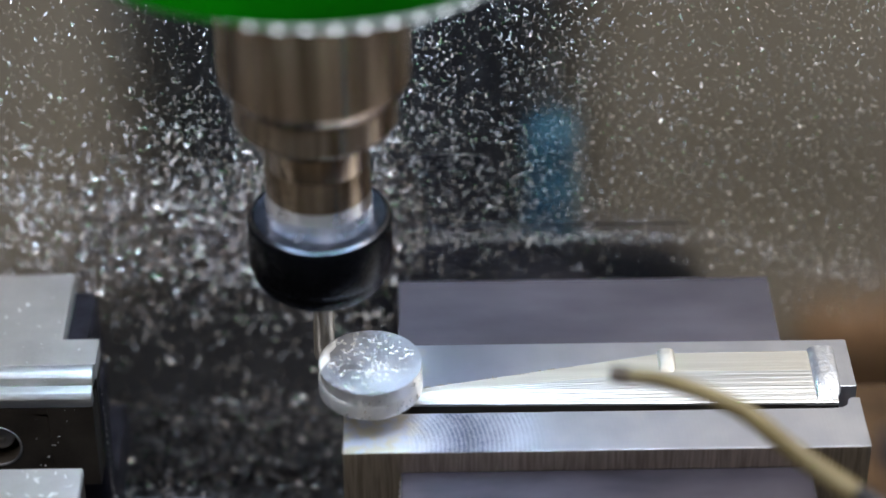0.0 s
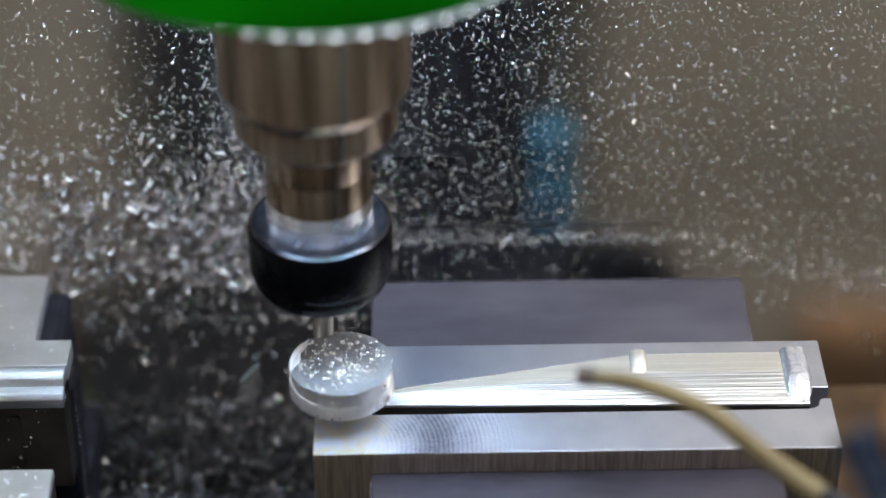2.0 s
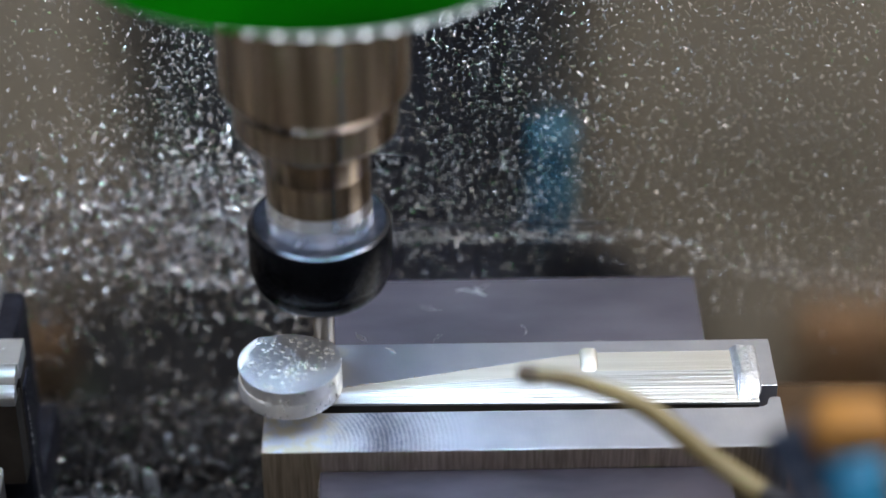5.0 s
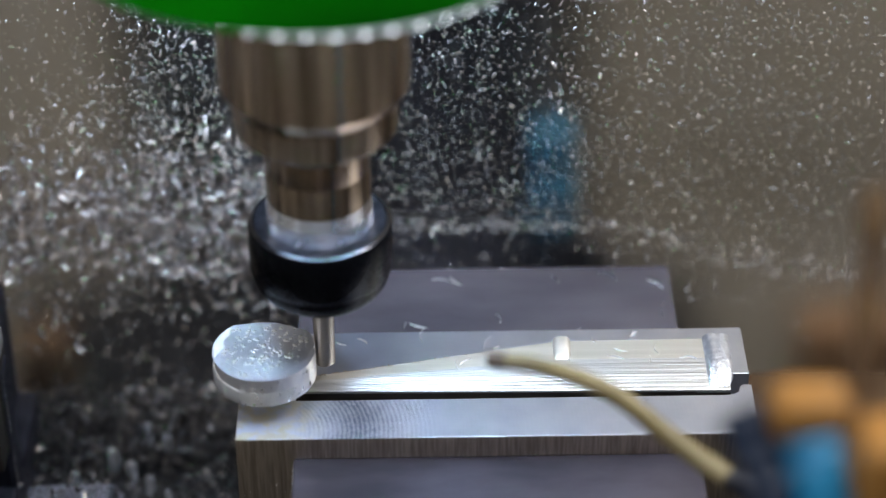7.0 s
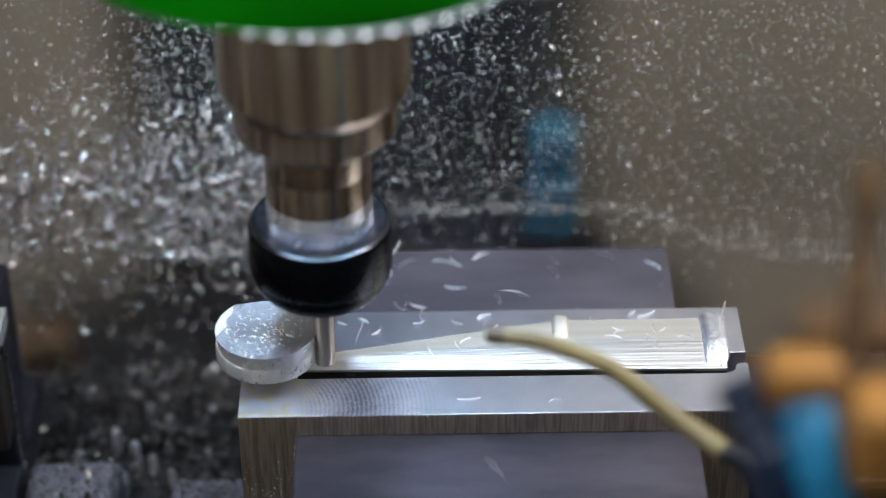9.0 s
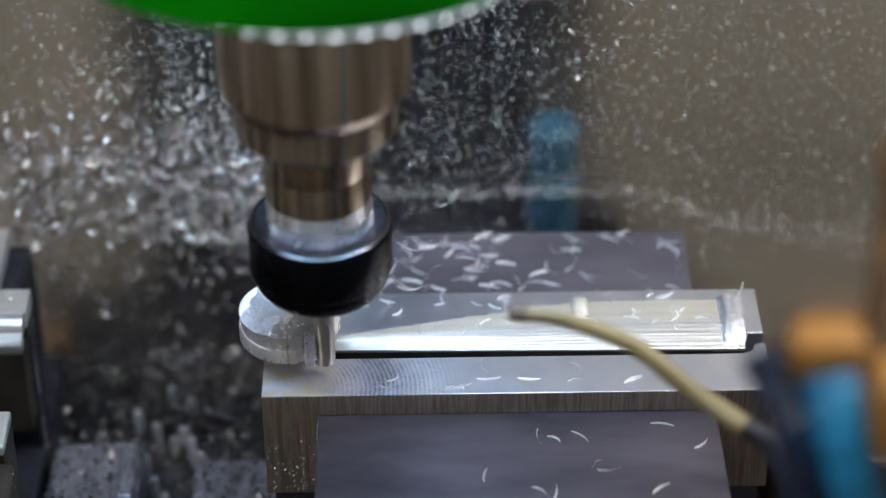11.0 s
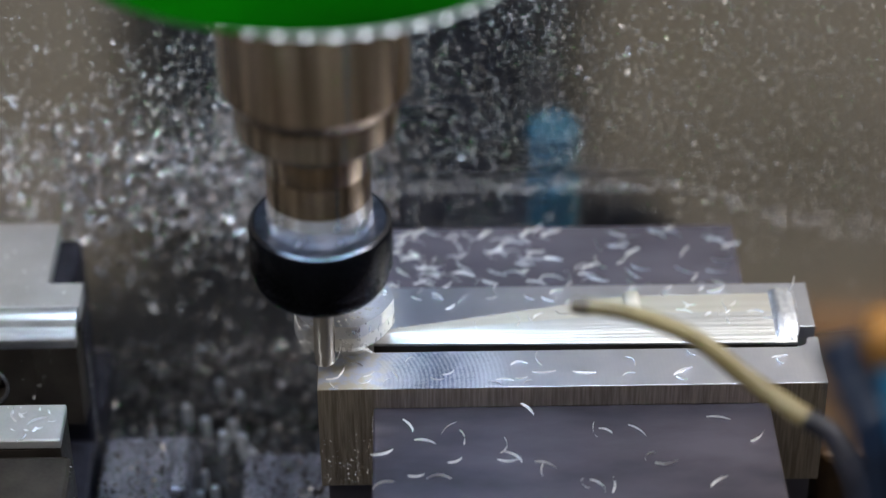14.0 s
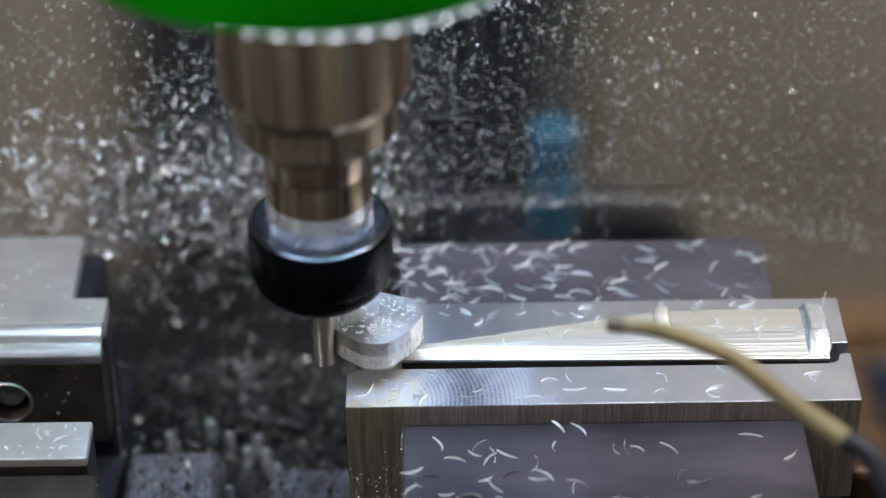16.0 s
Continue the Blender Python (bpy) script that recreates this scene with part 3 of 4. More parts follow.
                fall = 1 - max(0.0, (f - start) / (1 - start)) ** 1.6
                tuck = (x1 - x0) * 0.30 * max(0.0, (f - 0.7) / 0.3) ** 2 * (u if u > 0 else 0)
                x = (x0 + x1) / 2 + (x1 - x0) / 2 * u - tuck
                jog = rough * Vector((rng.uniform(-0.2, 0.2), rng.uniform(-0.2, 0.2), rng.uniform(-0.22, 0.22))) if 0 < i < n else Vector()
                row.append(bm.verts.new(arch(x, s1 * f - 0.03, up * fall - 0.05) + jog))
            row += [bm.verts.new(v.co - Vector((0, 0, 2.2))) for v in (row[-1], row[0])]
            rows.append(row)
        for a, b in zip(rows, rows[1:]):
            for j in range(len(a)):
                k = (j + 1) % len(a)
                bm.faces.new((a[j], a[k], b[k], b[j]))
        bm.faces.new(rows[0]), bm.faces.new(rows[-1])
        part(name, bm, material, w, label, smooth=True, crease=60)
    band("collar", 101.2, 106.6, 1.5, 0.46, ALU_CROWN, "raised rounded collar", 0.1)
    band("end_flange", 147.4, 155.6, 1.6, 1.0, ALU_BURR, "burred wet raised end flange", 0.4)
    for k in range(70):
        x = 30 + 46 * rng.random() ** 1.4
        y = edge(x)[0] + rng.uniform(-0.2, 0.5)
        bm = bmesh.new()
        bmesh.ops.create_cone(bm, cap_ends=True, segments=5, radius1=rng.uniform(0.2, 0.45), radius2=0.04, depth=rng.uniform(0.4, 1.0), matrix=Matrix.Translation((x, y, 0.25)) @ Matrix.Rotation(rng.uniform(-0.9, 0.9), 4, "X") @ Matrix.Rotation(rng.uniform(-0.7, 0.7), 4, "Y"))
        part("burr", bm, ALU_SIDE, w)
    # the stem and what stays of the disc
    part("stem", lathe([(-26, 7.5), (-3, 7.2), (7.5, 6.6)], 40, 15.5, -13.5), ALU_ARM, w, smooth=True)
    cx, cy, r0 = DISC
    n = 120
    final, lip = [], []
    for k in range(n):
        a = k * math.tau / n
        late = cut_radius(a, 0, 16)[0]
        final.append(max(min(late, r0 - 0.12), 6))
        lip.append(max(min(r0, late), 6))

    def undercut(k):
        """The waist that the cutter left under the top burr, deepest on the side away from the handle."""
        a = (k % n) * 360 / n
        return 0.12 + 0.5 * math.exp(-((a - 190) / 62) ** 2)

    def stack(ks, inner, outer, name, label, close):
        """A body over the angle steps ks: levels of (z, radius), hollow when inner is given."""
        bm = bmesh.new()
        at = lambda k, r, z: bm.verts.new((cx + r * math.cos(k * math.tau / n), cy + r * math.sin(k * math.tau / n), z))
        loops = [[at(k, r(k), z) for k in ks] for z, r in outer]
        if inner:
            loops = [[at(k, inner(k), outer[0][0]) for k in ks]] + loops + [[at(k, inner(k), outer[-1][0]) for k in ks]]
        m = len(ks)
        for a, b in zip(loops, loops[1:]):
            for i in range(m if close else m - 1):
                bm.faces.new((a[i], a[(i + 1) % m], b[(i + 1) % m], b[i]))
        if close:
            bm.faces.new(loops[0]), bm.faces.new(loops[-1])
        else:
            for i in (0, m - 1):
                bm.faces.new([lp[i] for lp in loops])
            for i in range(m - 1):
                bm.faces.new((loops[0][i], loops[0][i + 1], loops[-1][i + 1], loops[-1][i]))
        ob = part(name, bm, ALU_LIP if name == "disc_lip" else ALU_DISC, w if close else None, label, smooth=True, crease=38)
        ob.data.materials.append(ALU_FACE)
        for f in ob.data.polygons:
            if f.normal.z > 0.9 and f.center.z > 16.9 * MM:
                f.material_index = 1
        return ob

    def waist(radii):
        slim = lambda k: min(radii[k % n], r0 - undercut(k))
        return [(12.45, slim), (15.2, slim), (16.4, lambda k: min(radii[k % n], r0 - 0.5 * undercut(k))), (17.0, lambda k: min(radii[k % n], r0 - 0.12))]

    ring = list(range(n))
    stack(ring, None, [(7.2, lambda k: lip[k] - 0.5), (7.8, lambda k: lip[k]), (11.8, lambda k: lip[k]), (12.4, lambda k: lip[k] - 0.3)], "disc_lip", "wet lower lip of the disc", True)
    stack(ring, None, waist(final), "disc", "wet disc speckled with coolant", True)
    # rim segments that the cutter takes away one after the other
    cut, segment = [], {}
    step = 3
    for k in range(0, n, step):
        ks = [k + i for i in range(step + 1)]
        if min(lip[i % n] for i in ks) > r0 - 0.25:
            continue
        when = max(cut_radius((k + 1.5) * math.tau / n, 0, 16)[1] or 1.0, 0.4)
        slim = waist([r0] * n)
        outer = [(7.2, lambda i: r0 - 0.5), (7.8, lambda i: r0), (11.8, lambda i: r0), (12.4, lambda i: r0 - 0.3)] + slim[:-1] + [(16.985, slim[-1][1])]
        ob = stack(ks, lambda i: min(lip[i % n] + 0.02, r0 - undercut(i) - 0.1), outer, "rim_segment", "", False)
        tagged(ob, "wet aluminium rim segment cut off the disc", "metal offcut", "cut rim segments")
        cut.append((when, ob, len(cut)))
        for i in ks[:-1]:
            segment[i % n] = ob
    # coolant on the disc
    rng = random.Random(7)
    bm = bmesh.new()
    bmesh.ops.create_icosphere(bm, subdivisions=3, radius=1)
    first = part("coolant_drop", bm, DROP, w, smooth=True)
    made = 0
    for k in range(230):
        a, q = rng.uniform(0, math.tau), math.sqrt(rng.random()) * 14.4
        i = int((a % math.tau) / math.tau * n) % n
        holder = w
        if q > final[i] - 0.9:
            holder = segment.get(i)
            if holder is None or q < final[i] + 0.6:
                continue
        s = rng.choice((0.22, 0.25, 0.3, 0.4, 0.5, 0.62))
        ob = first if not made else new("coolant_drop", first.data)
        ob.parent = holder
        ob.matrix_local = Matrix.Translation((MM * (cx + q * math.cos(a)), MM * (cy + q * math.sin(a)), 17.0 * MM)) @ Matrix.Rotation(rng.uniform(0, 3.1), 4, "Z") @ Matrix.Diagonal((s * rng.uniform(1, 1.45), s * rng.uniform(0.9, 1.15), s * 0.35, 1))
        made += 1
    # a cloud of flat blots where the coolant has pooled
    for k in range(18):
        x, y, s = rng.gauss(-1.0, 4.2), rng.gauss(-4.4, 3.0), rng.choice((0.3, 0.4, 0.55, 1.0))
        if math.hypot(x, y) > 10.5:
            continue
        ob = new("coolant_drop", first.data)
        ob.parent = w
        ob.matrix_local = Matrix.Translation((MM * (cx + x), MM * (cy + y), 17.0 * MM)) @ Matrix.Rotation(rng.uniform(0, 3), 4, "Z") @ Matrix.Diagonal((s * rng.uniform(1, 1.6), s * rng.uniform(0.8, 1.2), 0.09, 1))
    # wet crescent on the rim, its glint put into the colour
    bm = bmesh.new()
    rows = []
    for i in range(49):
        a = radians(132 + 64 * i / 48)
        wid = 3.6 * math.sin(math.pi * (0.04 + 0.92 * i / 48)) * (0.85 + 0.2 * math.sin(i * 0.23))
        mid = r0 - 0.35 - wid / 2
        row = []
        for j in range(7):
            q = (j / 6 - 0.5) * wid
            row.append(bm.verts.new((cx + (mid + q) * math.cos(a), cy + (mid + q) * math.sin(a), 17.02 + 0.25 * math.sqrt(max(0, 1 - (2 * q / max(wid, 0.01)) ** 2)))))
        rows.append(row)
    for a, b in zip(rows, rows[1:]):
        for j in range(6):
            bm.faces.new((a[j], a[j + 1], b[j + 1], b[j]))
    part("coolant_film", bm, FILM, w, "crescent of coolant, its glint coloured white", smooth=True)
    return cut


# ---- spindle ----
def spindle():
    s = thing("spindle", "steel milling spindle with black collet nut and green lamp ring", "spindle", rides=False)
    part("nose", lathe([(100.6, 23.4), (100.9, 23.7), (105.4, 26.6), (106.0, 26.85), (190, 26.9)], 96), STEEL, s, "steel spindle nose with reflections coloured in", smooth=True, crease=20)
    part("nose_band", lathe([(85.5, 15.6), (86.0, 16.2), (91.0, 22.6), (92, 23.3), (100.5, 23.35)], 96), STEEL_DARK, s, "turned steel band", smooth=True, crease=20)
    part("holder", lathe([(67.4, 15.2), (77.0, 15.2), (77.2, 15.12), (77.6, 15.12), (77.8, 15.2), (85.4, 15.25)], 96), STEEL_DARK, s, "bronze-tinted tool holder", smooth=True)
    bm = bmesh.new()
    n = 90
    loops = []
    levels = [(55, 15.1, False), (57.6, 15.2, False)] + [(58.0 + 0.42 * i, 15.4 - (0.03 if i % 2 else 0), True) for i in range(12)] + [(63.2, 15.45, False)] + [(67.3, 15.0, False)]
    for z, r, cut in levels:
        loops.append([bm.verts.new(((r - (0.32 if k % 2 and cut else 0)) * math.cos(k * math.tau / (2 * n)), (r - (0.32 if k % 2 and cut else 0)) * math.sin(k * math.tau / (2 * n)), z)) for k in range(2 * n)])
    for a, b in zip(loops, loops[1:]):
        for k in range(2 * n):
            bm.faces.new((a[k], a[(k + 1) % (2 * n)], b[(k + 1) % (2 * n)], b[k]))
    bm.faces.new(loops[0]), bm.faces.new(loops[-1])
    part("knurled_collar", bm, KNURL, s, "bright knurled collar")
    nut = [(33.2, 3.4), (33.0, 12.0)]
    nut += [(33.0 + 8.6 * (1 - math.cos(a)), 12.0 + 8.3 * math.sin(a)) for a in [radians(10 * i) for i in range(1, 10)]]
    nut += [(42.0, 20.55), (42.6, 20.95), (56.2, 21.0), (57.0, 20.85), (57.5, 20.5)]
    part("collet_nut", lathe(nut, 96), NUT, s, "smooth black collet nut", smooth=True, crease=34)
    part("nut_rim", lathe([(57.52, 20.5), (57.9, 20.0), (58.1, 19.6), (58.05, 19.2)], 96, closed=False), NUT_RIM, s, "polished black rim of the nut", smooth=True)
    part("nut_cone", lathe([(58.05, 19.18), (58.02, 18.2), (57.9, 16.6), (57.6, 15.25)], 96, closed=False), NUT_CONE, s, "dull polished ring inside the nut", smooth=True)
    bm = bmesh.new()
    k = 48
    loops = []
    for i in range(41):
        z = 5.6 + 27.9 * i / 40
        row = []
        for j in range(k):
            a = j * math.tau / k
            r = TOOL_R
            if z < 14.6:
                g = math.cos(3 * (a - z * 0.21))
                r = TOOL_R - 0.10 * max(0, g) ** 1.2
            row.append(bm.verts.new((r * math.cos(a), r * math.sin(a), z)))
        loops.append(row)
    for a, b in zip(loops, loops[1:]):
        for j in range(k):
            bm.faces.new((a[j], a[(j + 1) % k], b[(j + 1) % k], b[j]))
    bm.faces.new(loops[0]), bm.faces.new(loops[-1])
    cutter = part("end_mill", bm, CARBIDE, s, "fluted carbide end mill", smooth=True)
    ring = part("lamp_ring", lathe([(160.2, 27.4), (160.2, 68.0), (163.0, 74.2), (163.8, 74.9), (175, 76.5), (182, 75), (185.2, 70), (185.2, 27.4)], 128), GREEN, s, "green plastic lamp ring", smooth=True, crease=30)
    part("rim", lathe([(157.6, 59.4), (157.5, 61.4), (158.0, 62.3), (160.1, 62.8), (160.1, 59.4)], 128, 4, -5, closed=False), RIM_LIT, ring, "pale rim given a weak glow", smooth=True)
    # added glowing ring, hidden underneath, carries the beads' light
    part("glow_ring", lathe([(157.0, 49.5), (156.9, 54), (157.0, 59.2)], 96, 4, -5, closed=False), GLOW, ring, "unseen glowing ring that carries the beads' light")
    for i in range(55):
        a = (i + 0.93) * math.tau / 55
        bm = bmesh.new()
        bmesh.ops.create_icosphere(bm, subdivisions=2, radius=1.15, matrix=Matrix.Translation((4 + 61.4 * math.cos(a), -5 + 61.4 * math.sin(a), 158.4)))
        part("lamp_bead", bm, BEAD, ring, smooth=True)
    return s, cutter


# ---- coolant hose group near the eye ----
def hoses():
    h = thing("coolant_nozzle", "yellowed plastic coolant tube with a dark soiled tip", "coolant nozzle")
    path = bend([(79.5, -84, 66.2), (93, -88, 66.6), (110.5, -94, 62.4), (125, -102, 54), (139, -113, 49.5)], 10)
    part("tube", tube(path, [2.0 + 1.0 * i / (len(path) - 1) for i in range(len(path))]), TAN, h, smooth=True)
    part("tip", tube([(78.2, -83.7, 66.1), (79.6, -84, 66.2), (83, -85, 66.5)], [1.9, 2.35, 2.45]), TIP, h, "soiled dark tip", smooth=True)
    part("socket", tube(bend([(138, -112.2, 49.8), (146, -118, 46), (152, -128, 30), (154, -134, -20), (154, -138, -87.8)], 6), [2.6] + [3.0] * 24), CAST, h, "dark hose behind the tube", smooth=True)
    m = thing("hose_manifold", "blue and orange plastic coolant hose manifold", "hose manifold")
    path = bend([(127, -191.5, 137), (129, -194.5, 133.5), (132, -200.5, 128.5), (135, -206, 120.5), (139, -208, 100), (141, -208, 50), (141, -208, -81.9)], 8)
    part("hose_segment", tube(path, [4.6 + 0.8 * abs(math.sin(i * 0.7)) for i in range(len(path))]), NAVY, m, "navy hose joint", smooth=True)
    path = bend([(141.0, -198.5, 136), (141.8, -200.5, 132.5), (142.8, -204.4, 127), (146, -208.5, 117), (151, -210, 95), (153, -210, 40), (153, -210, -81.9)], 8)
    part("hose_segment", tube(path, [5.3 + 0.8 * abs(math.sin(i * 0.6)) for i in range(len(path))]), CYAN, m, "bright blue hose joint", smooth=True)
    part("tap_knob", box(132.6, 149.2, -201, -189.5, 134.6, 145.4, 3.6, 3), ORANGE, m, "orange tap knob", smooth=True)
    part("tap_stem", tube([(139.6, -196, 128), (139.6, -195, 137)], [3.2, 3.2]), BROWN, m, smooth=True)
    part("tap_body", box(149.6, 168, -212, -196, 121, 142, 4, 3), ORANGE, m, "orange brown tap body", smooth=True)
    part("rod", tube([(150.7, -194.5, 141), (151.4, -190.2, 147.3), (152.8, -183.5, 156.8), (154.0, -178.7, 163.4), (154.7, -173, 171.5)], [3.0, 2.8, 2.5, 2.4, 2.4]), BROWN, m, "brown brass rod", smooth=True)
    part("rod_cap", tube([(154.4, -175, 168.6), (154.8, -171.6, 173.4), (155.0, -169, 177)], [3.2, 3.6, 2.8]), AMBER, m, "dull orange rod cap", smooth=True)
    part("rod_band", tube([(152.4, -185.4, 154), (153.2, -181.6, 159.4)], [3.2, 3.2]), AMBER, m, "dull orange band", smooth=True)
    part("foot_bracket", box(128, 168, -222, -100, -87.8, -82, 1), CAST, m)


# ---- swarf ----
def any_turn(rng):
    return Euler((rng.uniform(0, 6.28), rng.uniform(0, 6.28), rng.uniform(0, 6.28))).to_matrix().to_4x4()


def in_band(x, z):
    """The bare stretch of the sheet over the support bar."""
    return 18 < x < 122 and -21 < z < -6


def swarf_heaps():
    rng = random.Random(11)
    items = []
    while len(items) < 23000:
        x, z = rng.uniform(-150, 225), rng.uniform(-78, 135)
        keep = 0.26 + 0.74 * math.exp(-((x + 8) / 72) ** 2)
        if x > 40 and z > 5:
            keep *= 0.7
        if z < -22:
            keep *= 0.14 if z > -40 else 0.05
        if x < -30 and z > 60:
            keep *= 0.7
        if -82 < x < -30 and z > 18:
            keep *= 0.55
        if x < -70 and z < 25:
            keep = min(1.0, keep * 1.7)
        if in_band(x, z):
            keep *= 0.32
        if rng.random() > keep:
            continue
        size = rng.uniform(0.4, 1.55)
        if x < 22 and rng.random() < 0.45 * min(max((46 - z) / 40, 0), 1):
            size = rng.uniform(1.6, 5.6)
        elif rng.random() < 0.07:
            size = rng.uniform(1.4, 2.6)
        m = Matrix.Translation((x, 75.9 - rng.uniform(0.1, 0.5 * size + 0.3), z)) @ any_turn(rng)
        items.append((m, curl(rng, size, size * rng.uniform(0.16, 0.36), rng.uniform(0.4, 2.6), 3 if size < 1.5 else 5)))
    for k in range(8200):
        x, z = rng.uniform(55, 225), rng.uniform(-40, 120)
        size = rng.uniform(0.4, 1.3)
        if in_band(x, z) and rng.random() < 0.8:
            continue
        m = Matrix.Translation((x, 75.9 - rng.uniform(0.1, 0.5), z)) @ any_turn(rng)
        items.append((m, curl(rng, size, size * rng.uniform(0.25, 0.5), rng.uniform(0.4, 2.0), 2)))
    # long bright curls thrown against the middle of the sheet
    for k in range(300):
        x, z = rng.gauss(-34, 24), max(rng.gauss(7, 17), -14 + rng.uniform(0, 20))
        size = rng.uniform(3.2, 7.4)
        lie = Matrix.Rotation(rng.gauss(0, 0.6), 4, "Y") @ Matrix.Rotation(rng.uniform(0.3, 1.3), 4, "X") @ Matrix.Rotation(rng.uniform(-0.4, 0.4), 4, "Z")
        items.append((Matrix.Translation((x, 75.2 - rng.uniform(0.2, 1.6), z)) @ lie, curl(rng, size, rng.uniform(0.5, 1.0), rng.uniform(0.5, 2.2), 7)))
    # drift of swarf along the guard's lower ledge
    for k in range(1700):
        x = rng.uniform(-30, 215)
        z0 = -3.0 if x < 125 else -3.0 - 22 * (1 - math.exp(-((x - 125) / 38) ** 1.5))
        z = z0 + rng.gauss(0, 1.6 if x < 125 else 3.5)
        size = rng.uniform(0.5, 1.6)
        m = Matrix.Translation((x, 75.7 - rng.uniform(0.1, 2.5), z)) @ any_turn(rng)
        items.append((m, curl(rng, size, size * 0.35, rng.uniform(0.4, 2.4), 3)))
    # greyed slivers low on the sheet, shaded by colour
    grey = []
    for k in range(9000):
        x, z = rng.uniform(-85, 30), 22 - 100 * rng.random() ** 0.8 + abs(rng.gauss(0, 9))
        if z < -8 and rng.random() < (0.15 if z > -18 else 0.7 if z > -36 else 0.93):
            continue
        size = rng.uniform(0.7, 3.4)
        m = Matrix.Translation((x, 75.9 - rng.uniform(0.1, 0.5 * size + 0.4), z)) @ any_turn(rng)
        grey.append((m, curl(rng, size, size * rng.uniform(0.25, 0.5), rng.uniform(0.4, 2.6), 3)))
    scatter("grey_swarf", grey, CHIP_SHADED, "aluminium swarf on the guard, greyed for shade", "swarf")
    scatter("stuck_swarf", items, CHIP_OLD, "fine bright aluminium swarf stuck to the guard", "swarf")
    items, pale = [], []
    for k in range(1800):
        x, y = rng.uniform(-66, 24), rng.uniform(-40, 74)
        size = rng.uniform(0.8, 3.2)
        m = Matrix.Translation((x, y, -79.6 + rng.uniform(0.2, 2.5))) @ any_turn(rng)
        items.append((m, curl(rng, size, size * 0.35, rng.uniform(0.4, 2.4), 3)))
    # heap at the foot of the guard
    for k in range(7000):
        x, y = rng.uniform(-78, 24), 75.5 - 58 * rng.random() ** 1.2
        z = -80 + 16 * rng.random() * ((y - 14) / 61) + rng.uniform(-4, 2) - (2 if y < 40 else 0)
        size = rng.uniform(0.8, 3.6)
        m = Matrix.Translation((x, y, z)) @ any_turn(rng)
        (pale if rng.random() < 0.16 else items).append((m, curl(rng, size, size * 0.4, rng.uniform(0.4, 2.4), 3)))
    for k in range(420):
        x, y, z = rng.uniform(-70, 6), rng.uniform(-24, 15), -58.2
        if -38 < x < -22:
            z = -79
        elif -22 <= x:
            z = -65.7
        size = rng.uniform(0.8, 3.6)
        m = Matrix.Translation((x, y, z + rng.uniform(0, 2.2))) @ any_turn(rng)
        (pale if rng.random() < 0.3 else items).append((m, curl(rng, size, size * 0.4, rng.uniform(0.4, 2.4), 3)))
    scatter("heaped_swarf", pale, CHIP_SHADED, "grey curled swarf heaped at the foot of the guard", "swarf")
    scatter("table_swarf", items, CHIP_DARK, "aluminium swarf lying on the table, darkened for shade", "swarf")
    items = []
    for k in range(46):
        x, y, z = rng.uniform(-128, -86), rng.uniform(26, 64), -7.8
        if k % 3 == 0:
            x, y, z = rng.uniform(-120, -74), rng.uniform(13, 24), -3.8
        size = rng.uniform(0.6, 2.0)
        m = Matrix.Translation((x, y, z)) @ Matrix.Rotation(rng.uniform(0, 6.28), 4, "Z") @ Matrix.Rotation(1.3, 4, "X")
        items.append((m, curl(rng, size, size * 0.5, rng.uniform(0.4, 2), 4)))
    for k in range(90):
        z = -16 - 21 * rng.random() ** 0.6
        size = rng.uniform(0.3, 0.9)
        m = Matrix.Translation((rng.uniform(6.5, 22), -36.9, z)) @ any_turn(rng) @ Matrix.Scale(0.8, 4)
        items.append((m, curl(rng, size, size * 0.5, rng.uniform(0.4, 2), 3)))
    for k in range(26):
        size = rng.uniform(0.8, 3.0)
        m = Matrix.Translation((rng.uniform(-112, -74), rng.uniform(-47, -33), -7.6)) @ Matrix.Rotation(rng.uniform(0, 6.28), 4, "Z") @ Matrix.Rotation(1.2, 4, "X")
        items.append((m, curl(rng, size, size * 0.35, rng.uniform(0.4, 2), 4)))
    for k in range(70):
        size = rng.uniform(0.3, 0.8)
        m = Matrix.Translation((rng.uniform(22.2, 23.2), rng.uniform(-42, -37), -7.4 - 42 * rng.random() ** 1.3)) @ any_turn(rng)
        items.append((m, curl(rng, size, size * 0.5, rng.uniform(0.4, 2), 3)))
    # crumbs along the worn edges and faces of the side vise
    for k in range(190):
        size = rng.uniform(0.25, 0.7)
        if k < 80:
            at = (-70.7, rng.uniform(12.2, 13.6), rng.uniform(-62, -14))
        elif k < 105:
            at = (rng.uniform(-118, -74), 2.2, -14 - 28 * rng.random() ** 1.6)
        elif k < 160:
            at = (rng.uniform(-69, -67.3), rng.uniform(-60, -49), -12.8 - 30 * rng.random())
        else:
            at = (rng.uniform(-120, -73), rng.uniform(3, 11), -8.0 + rng.uniform(-1.5, 2.5))
        items.append((Matrix.Translation(at) @ any_turn(rng), curl(rng, size, size * 0.55, rng.uniform(0.4, 2), 3)))
    scatter("jaw_swarf", items, CHIP, "bright aluminium crumbs on the vise jaws", "swarf")


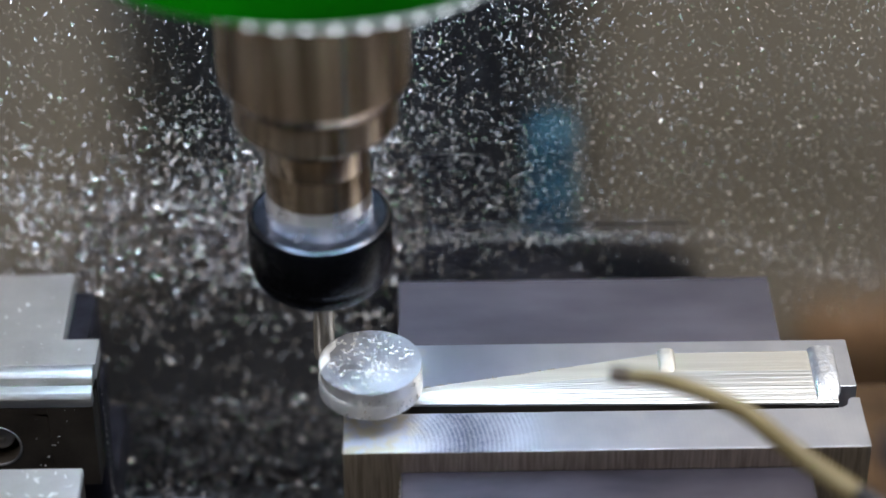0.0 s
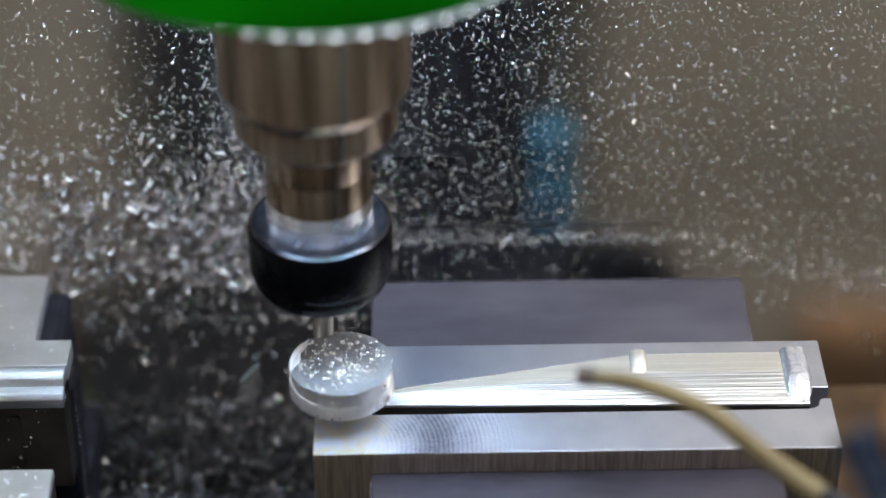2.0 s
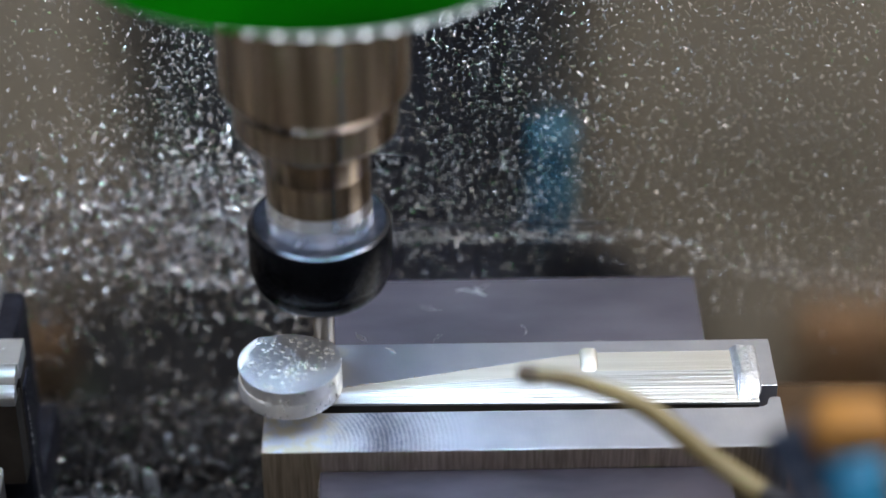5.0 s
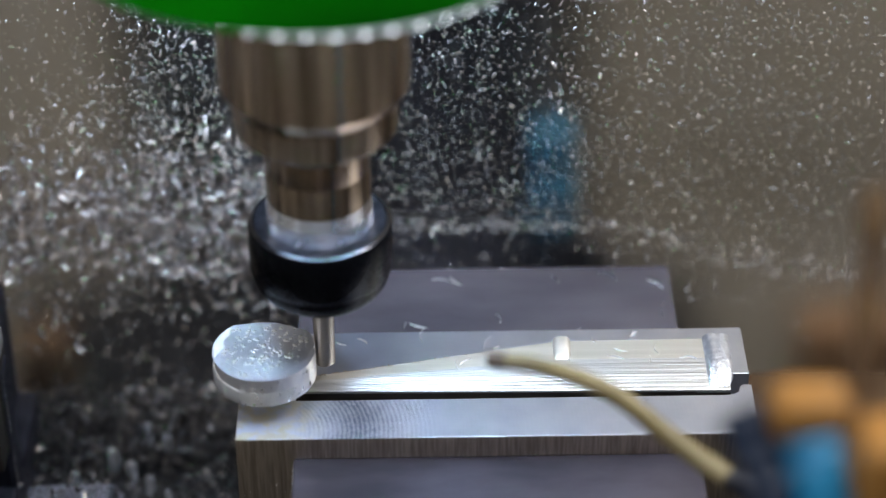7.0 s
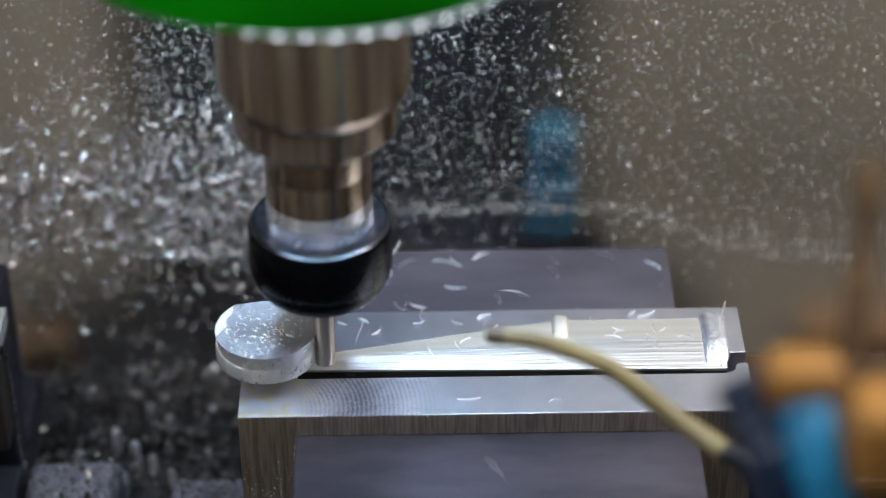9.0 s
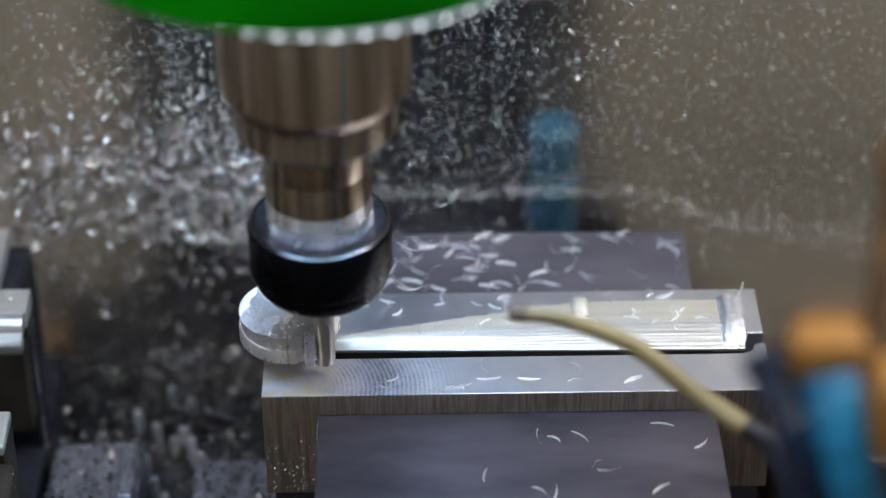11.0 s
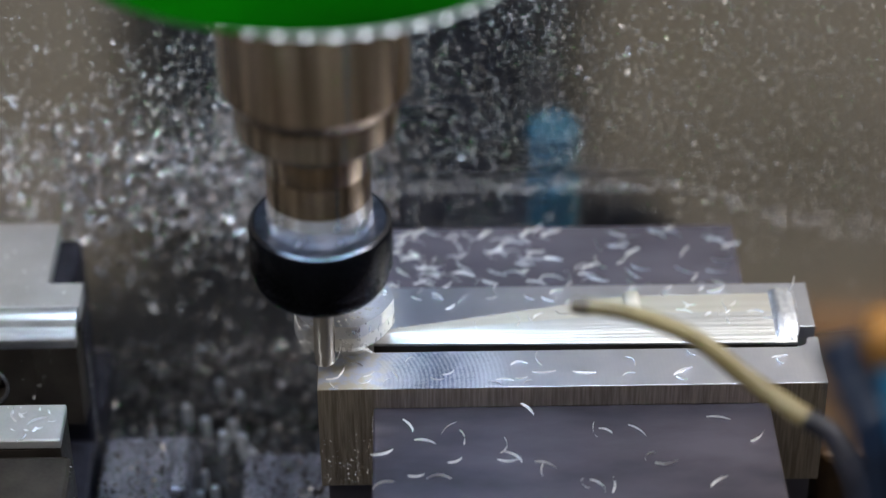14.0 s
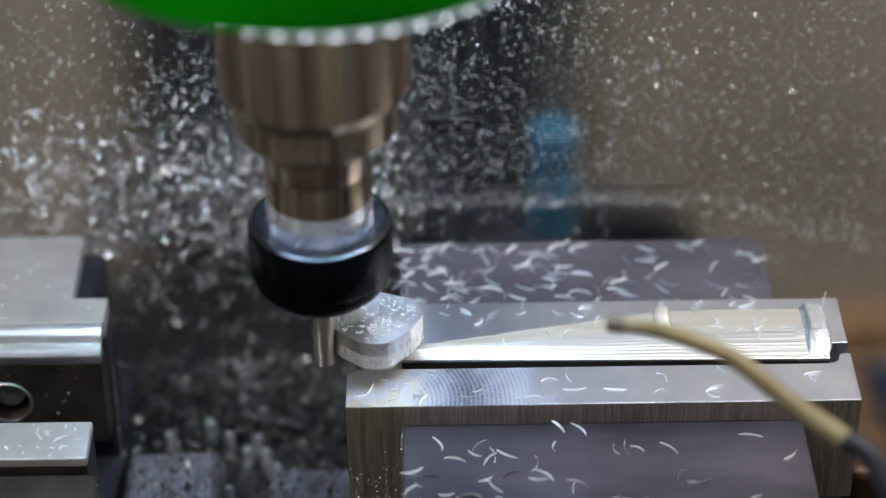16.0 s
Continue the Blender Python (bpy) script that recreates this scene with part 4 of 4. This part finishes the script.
def loose_chips():
    """Curled chips that fly from the cutter and come to rest on jaws and block: (object, seconds of flight's start, resting pose)."""
    rng = random.Random(23)
    shapes = []
    for k in range(10):
        vs, fs = curl(rng, rng.uniform(5.2, 8.6) if k % 2 else rng.uniform(3.2, 6.2), rng.uniform(0.75, 1.2) if k % 2 else rng.uniform(0.45, 0.85), rng.uniform(0.6, 2.0), 10)
        me = bpy.data.meshes.new("curled_chip")
        thick = [tuple(v * MM) for v in vs]
        me.from_pydata(thick, [], fs)
        me.materials.append(CHIP)
        me.shade_smooth()
        shapes.append(me)
    # chips that come to lie on the side jaw and against the guard: place and second
    SETTLED = {290: (-79, -40, -7.2, 10.6), 291: (-81.5, -48.5, -7.0, 11.1), 292: (-87, -37, -7.2, 12.7), 293: (87, 74.4, 25.5, 10.8),
               294: (108, 74.4, 26.0, 9.8), 295: (31, 74.4, 29.5, 14.6), 296: (-55, 74.4, 4.0, 9.6)}
    out = []
    for k in range(299):
        zone = rng.random()
        t0 = 4.3 + 11.2 * rng.random() ** 0.75
        if zone < 0.56:
            x, y, z = 22 + 118 * rng.random() ** 1.3, rng.uniform(17, 56), -7.2
            late = rng.random()
            t0 = rng.uniform(4.4, 7.6) if late < 0.10 else rng.uniform(7.8, 9.2) if late < 0.25 else rng.uniform(9.3, 11.2)
            if k in (5, 6, 7, 11):
                x, y, t0 = rng.uniform(66, 74) if k < 8 else 86, rng.uniform(48, 55) if k < 8 else 30, rng.uniform(1.6, 2.6)
        elif zone < 0.67:
            x, y, z = rng.uniform(32, 150), rng.uniform(-6, 13), 0.5
            t0 = rng.uniform(4.5, 11.2)
        elif zone < 0.73:
            x, y, z = rng.uniform(9, 34), rng.uniform(-35, -21), 0.3
            t0 = rng.uniform(12.0, 15.5)
        elif zone < 0.81:
            x, y, z = rng.uniform(24, 150), rng.uniform(-35, -21), 0.3
            t0 = rng.uniform(8, 12.0) if x > 40 else rng.uniform(12, 15.8)
        elif zone < 0.96:
            x, y, z = rng.uniform(24, 140), rng.uniform(-76, -39), -6.7
            t0 = rng.uniform(8.5, 11.3)
            if rng.random() < 0.62:
                x, t0 = 24 + 62 * rng.random() ** 1.4, rng.uniform(12.8, 15.6)
        else:
            x, y, z = rng.uniform(-60, 110), 74.6, rng.uniform(8, 58)
            t0 = rng.uniform(6.5, 15.4)
        ob = new("curled_chip", shapes[2 * (k % 5) + (1 if z < -6 or z > 5 or k % 4 == 0 else 0)])
        tagged(ob, "bright curled aluminium chip thrown off the cutter", "metal chip", "thrown chips")
        rest = Matrix.Rotation(rng.uniform(0, 6.28), 4, "Z") @ Matrix.Rotation(rng.uniform(-0.5, 0.5), 4, "X")
        if z > 5:
            rest = Matrix.Rotation(rng.uniform(-0.7, 0.7), 4, "Y") @ Matrix.Rotation(rng.uniform(0.6, 1.2), 4, "X")
        if k in SETTLED:
            x, y, z, t0 = SETTLED[k]
            if z > 5:
                rest = Matrix.Rotation(rng.uniform(-0.5, 0.3), 4, "Y") @ Matrix.Rotation(0.9, 4, "X")
        if k == 298:
            # one chip stays stuck upright on the end of the handle
            x, y, z, t0 = 154.6, 7.6, 3.2, 8.3
            rest = Matrix.Rotation(0.5, 4, "Z") @ Matrix.Rotation(-1.15, 4, "Y")
        out.append((ob, round(t0, 2), (x, y, z), rest, rng.uniform(8, 26)))
    return out


room()
machine()
board()
shade_pan()
tray()
guard()
vise_main()
vise_side()
clamps()
side_block()
CUT = workpiece()
SPIN, CUTTER = spindle()
hoses()
swarf_heaps()
CHIPS = loose_chips()


def motions():
    rows = [(t, pose(x * MM, y * MM, 0)) for t, x, y in TABLE]
    for ob in RIDERS:
        walk(ob, rows)
    walk(SPIN, [(t, pose(0, 0, z * MM, 0, 0.4, 0)) for t, z in SPINDLE])

    def ride(t, m):
        x, y = table_at(t)
        return Matrix.Translation((x * MM, y * MM, 0)) @ m

    keys = [r[0] for r in TABLE]
    for when, ob, k in CUT:
        home = Matrix.Identity(4)
        rest = Matrix.Translation(((-44 - 5 * (k % 5)) * MM, (22 + 6 * (k % 7)) * MM, -88.5 * MM))
        r = [(t, ride(t, home)) for t in keys if t < when] + [(when, ride(when, home))]
        mid = Matrix.Translation((-26 * MM, 10 * MM, -22 * MM))
        r.append((when + 0.1, ride(when + 0.1, mid)))
        r.append((min(when + 0.2, 16.2), ride(when + 0.2, rest)))
        r += [(t, ride(t, rest)) for t in keys if t > when + 0.25]
        if r[-1][0] < 16:
            r.append((16.3, ride(16, rest)))
        walk(ob, r)
    for ob, t0, (x, y, z), turn, high in CHIPS:
        tx, ty = table_at(t0)
        inside = Matrix.Translation((max(-tx, 12) * MM, min(max(-ty, -30), 8) * MM, -25 * MM)) @ turn
        rest = Matrix.Translation((x * MM, y * MM, z * MM)) @ turn
        r = [(t, ride(t, inside)) for t in keys if t < t0] + [(t0, ride(t0, inside))]
        for s in (0.33, 0.66):
            p = inside.translation.lerp(rest.translation, s)
            p.z = (2 + high) * MM * (1.0 if s < 0.5 else 0.75)
            r.append((t0 + 0.4 * s, ride(t0 + 0.4 * s, Matrix.Translation(p) @ Matrix.Rotation(1.4 * (1 - s), 4, "X") @ turn)))
        r.append((t0 + 0.4, ride(t0 + 0.4, rest)))
        r += [(t, ride(t, rest)) for t in keys if t > t0 + 0.45]
        walk(ob, r)


motions()
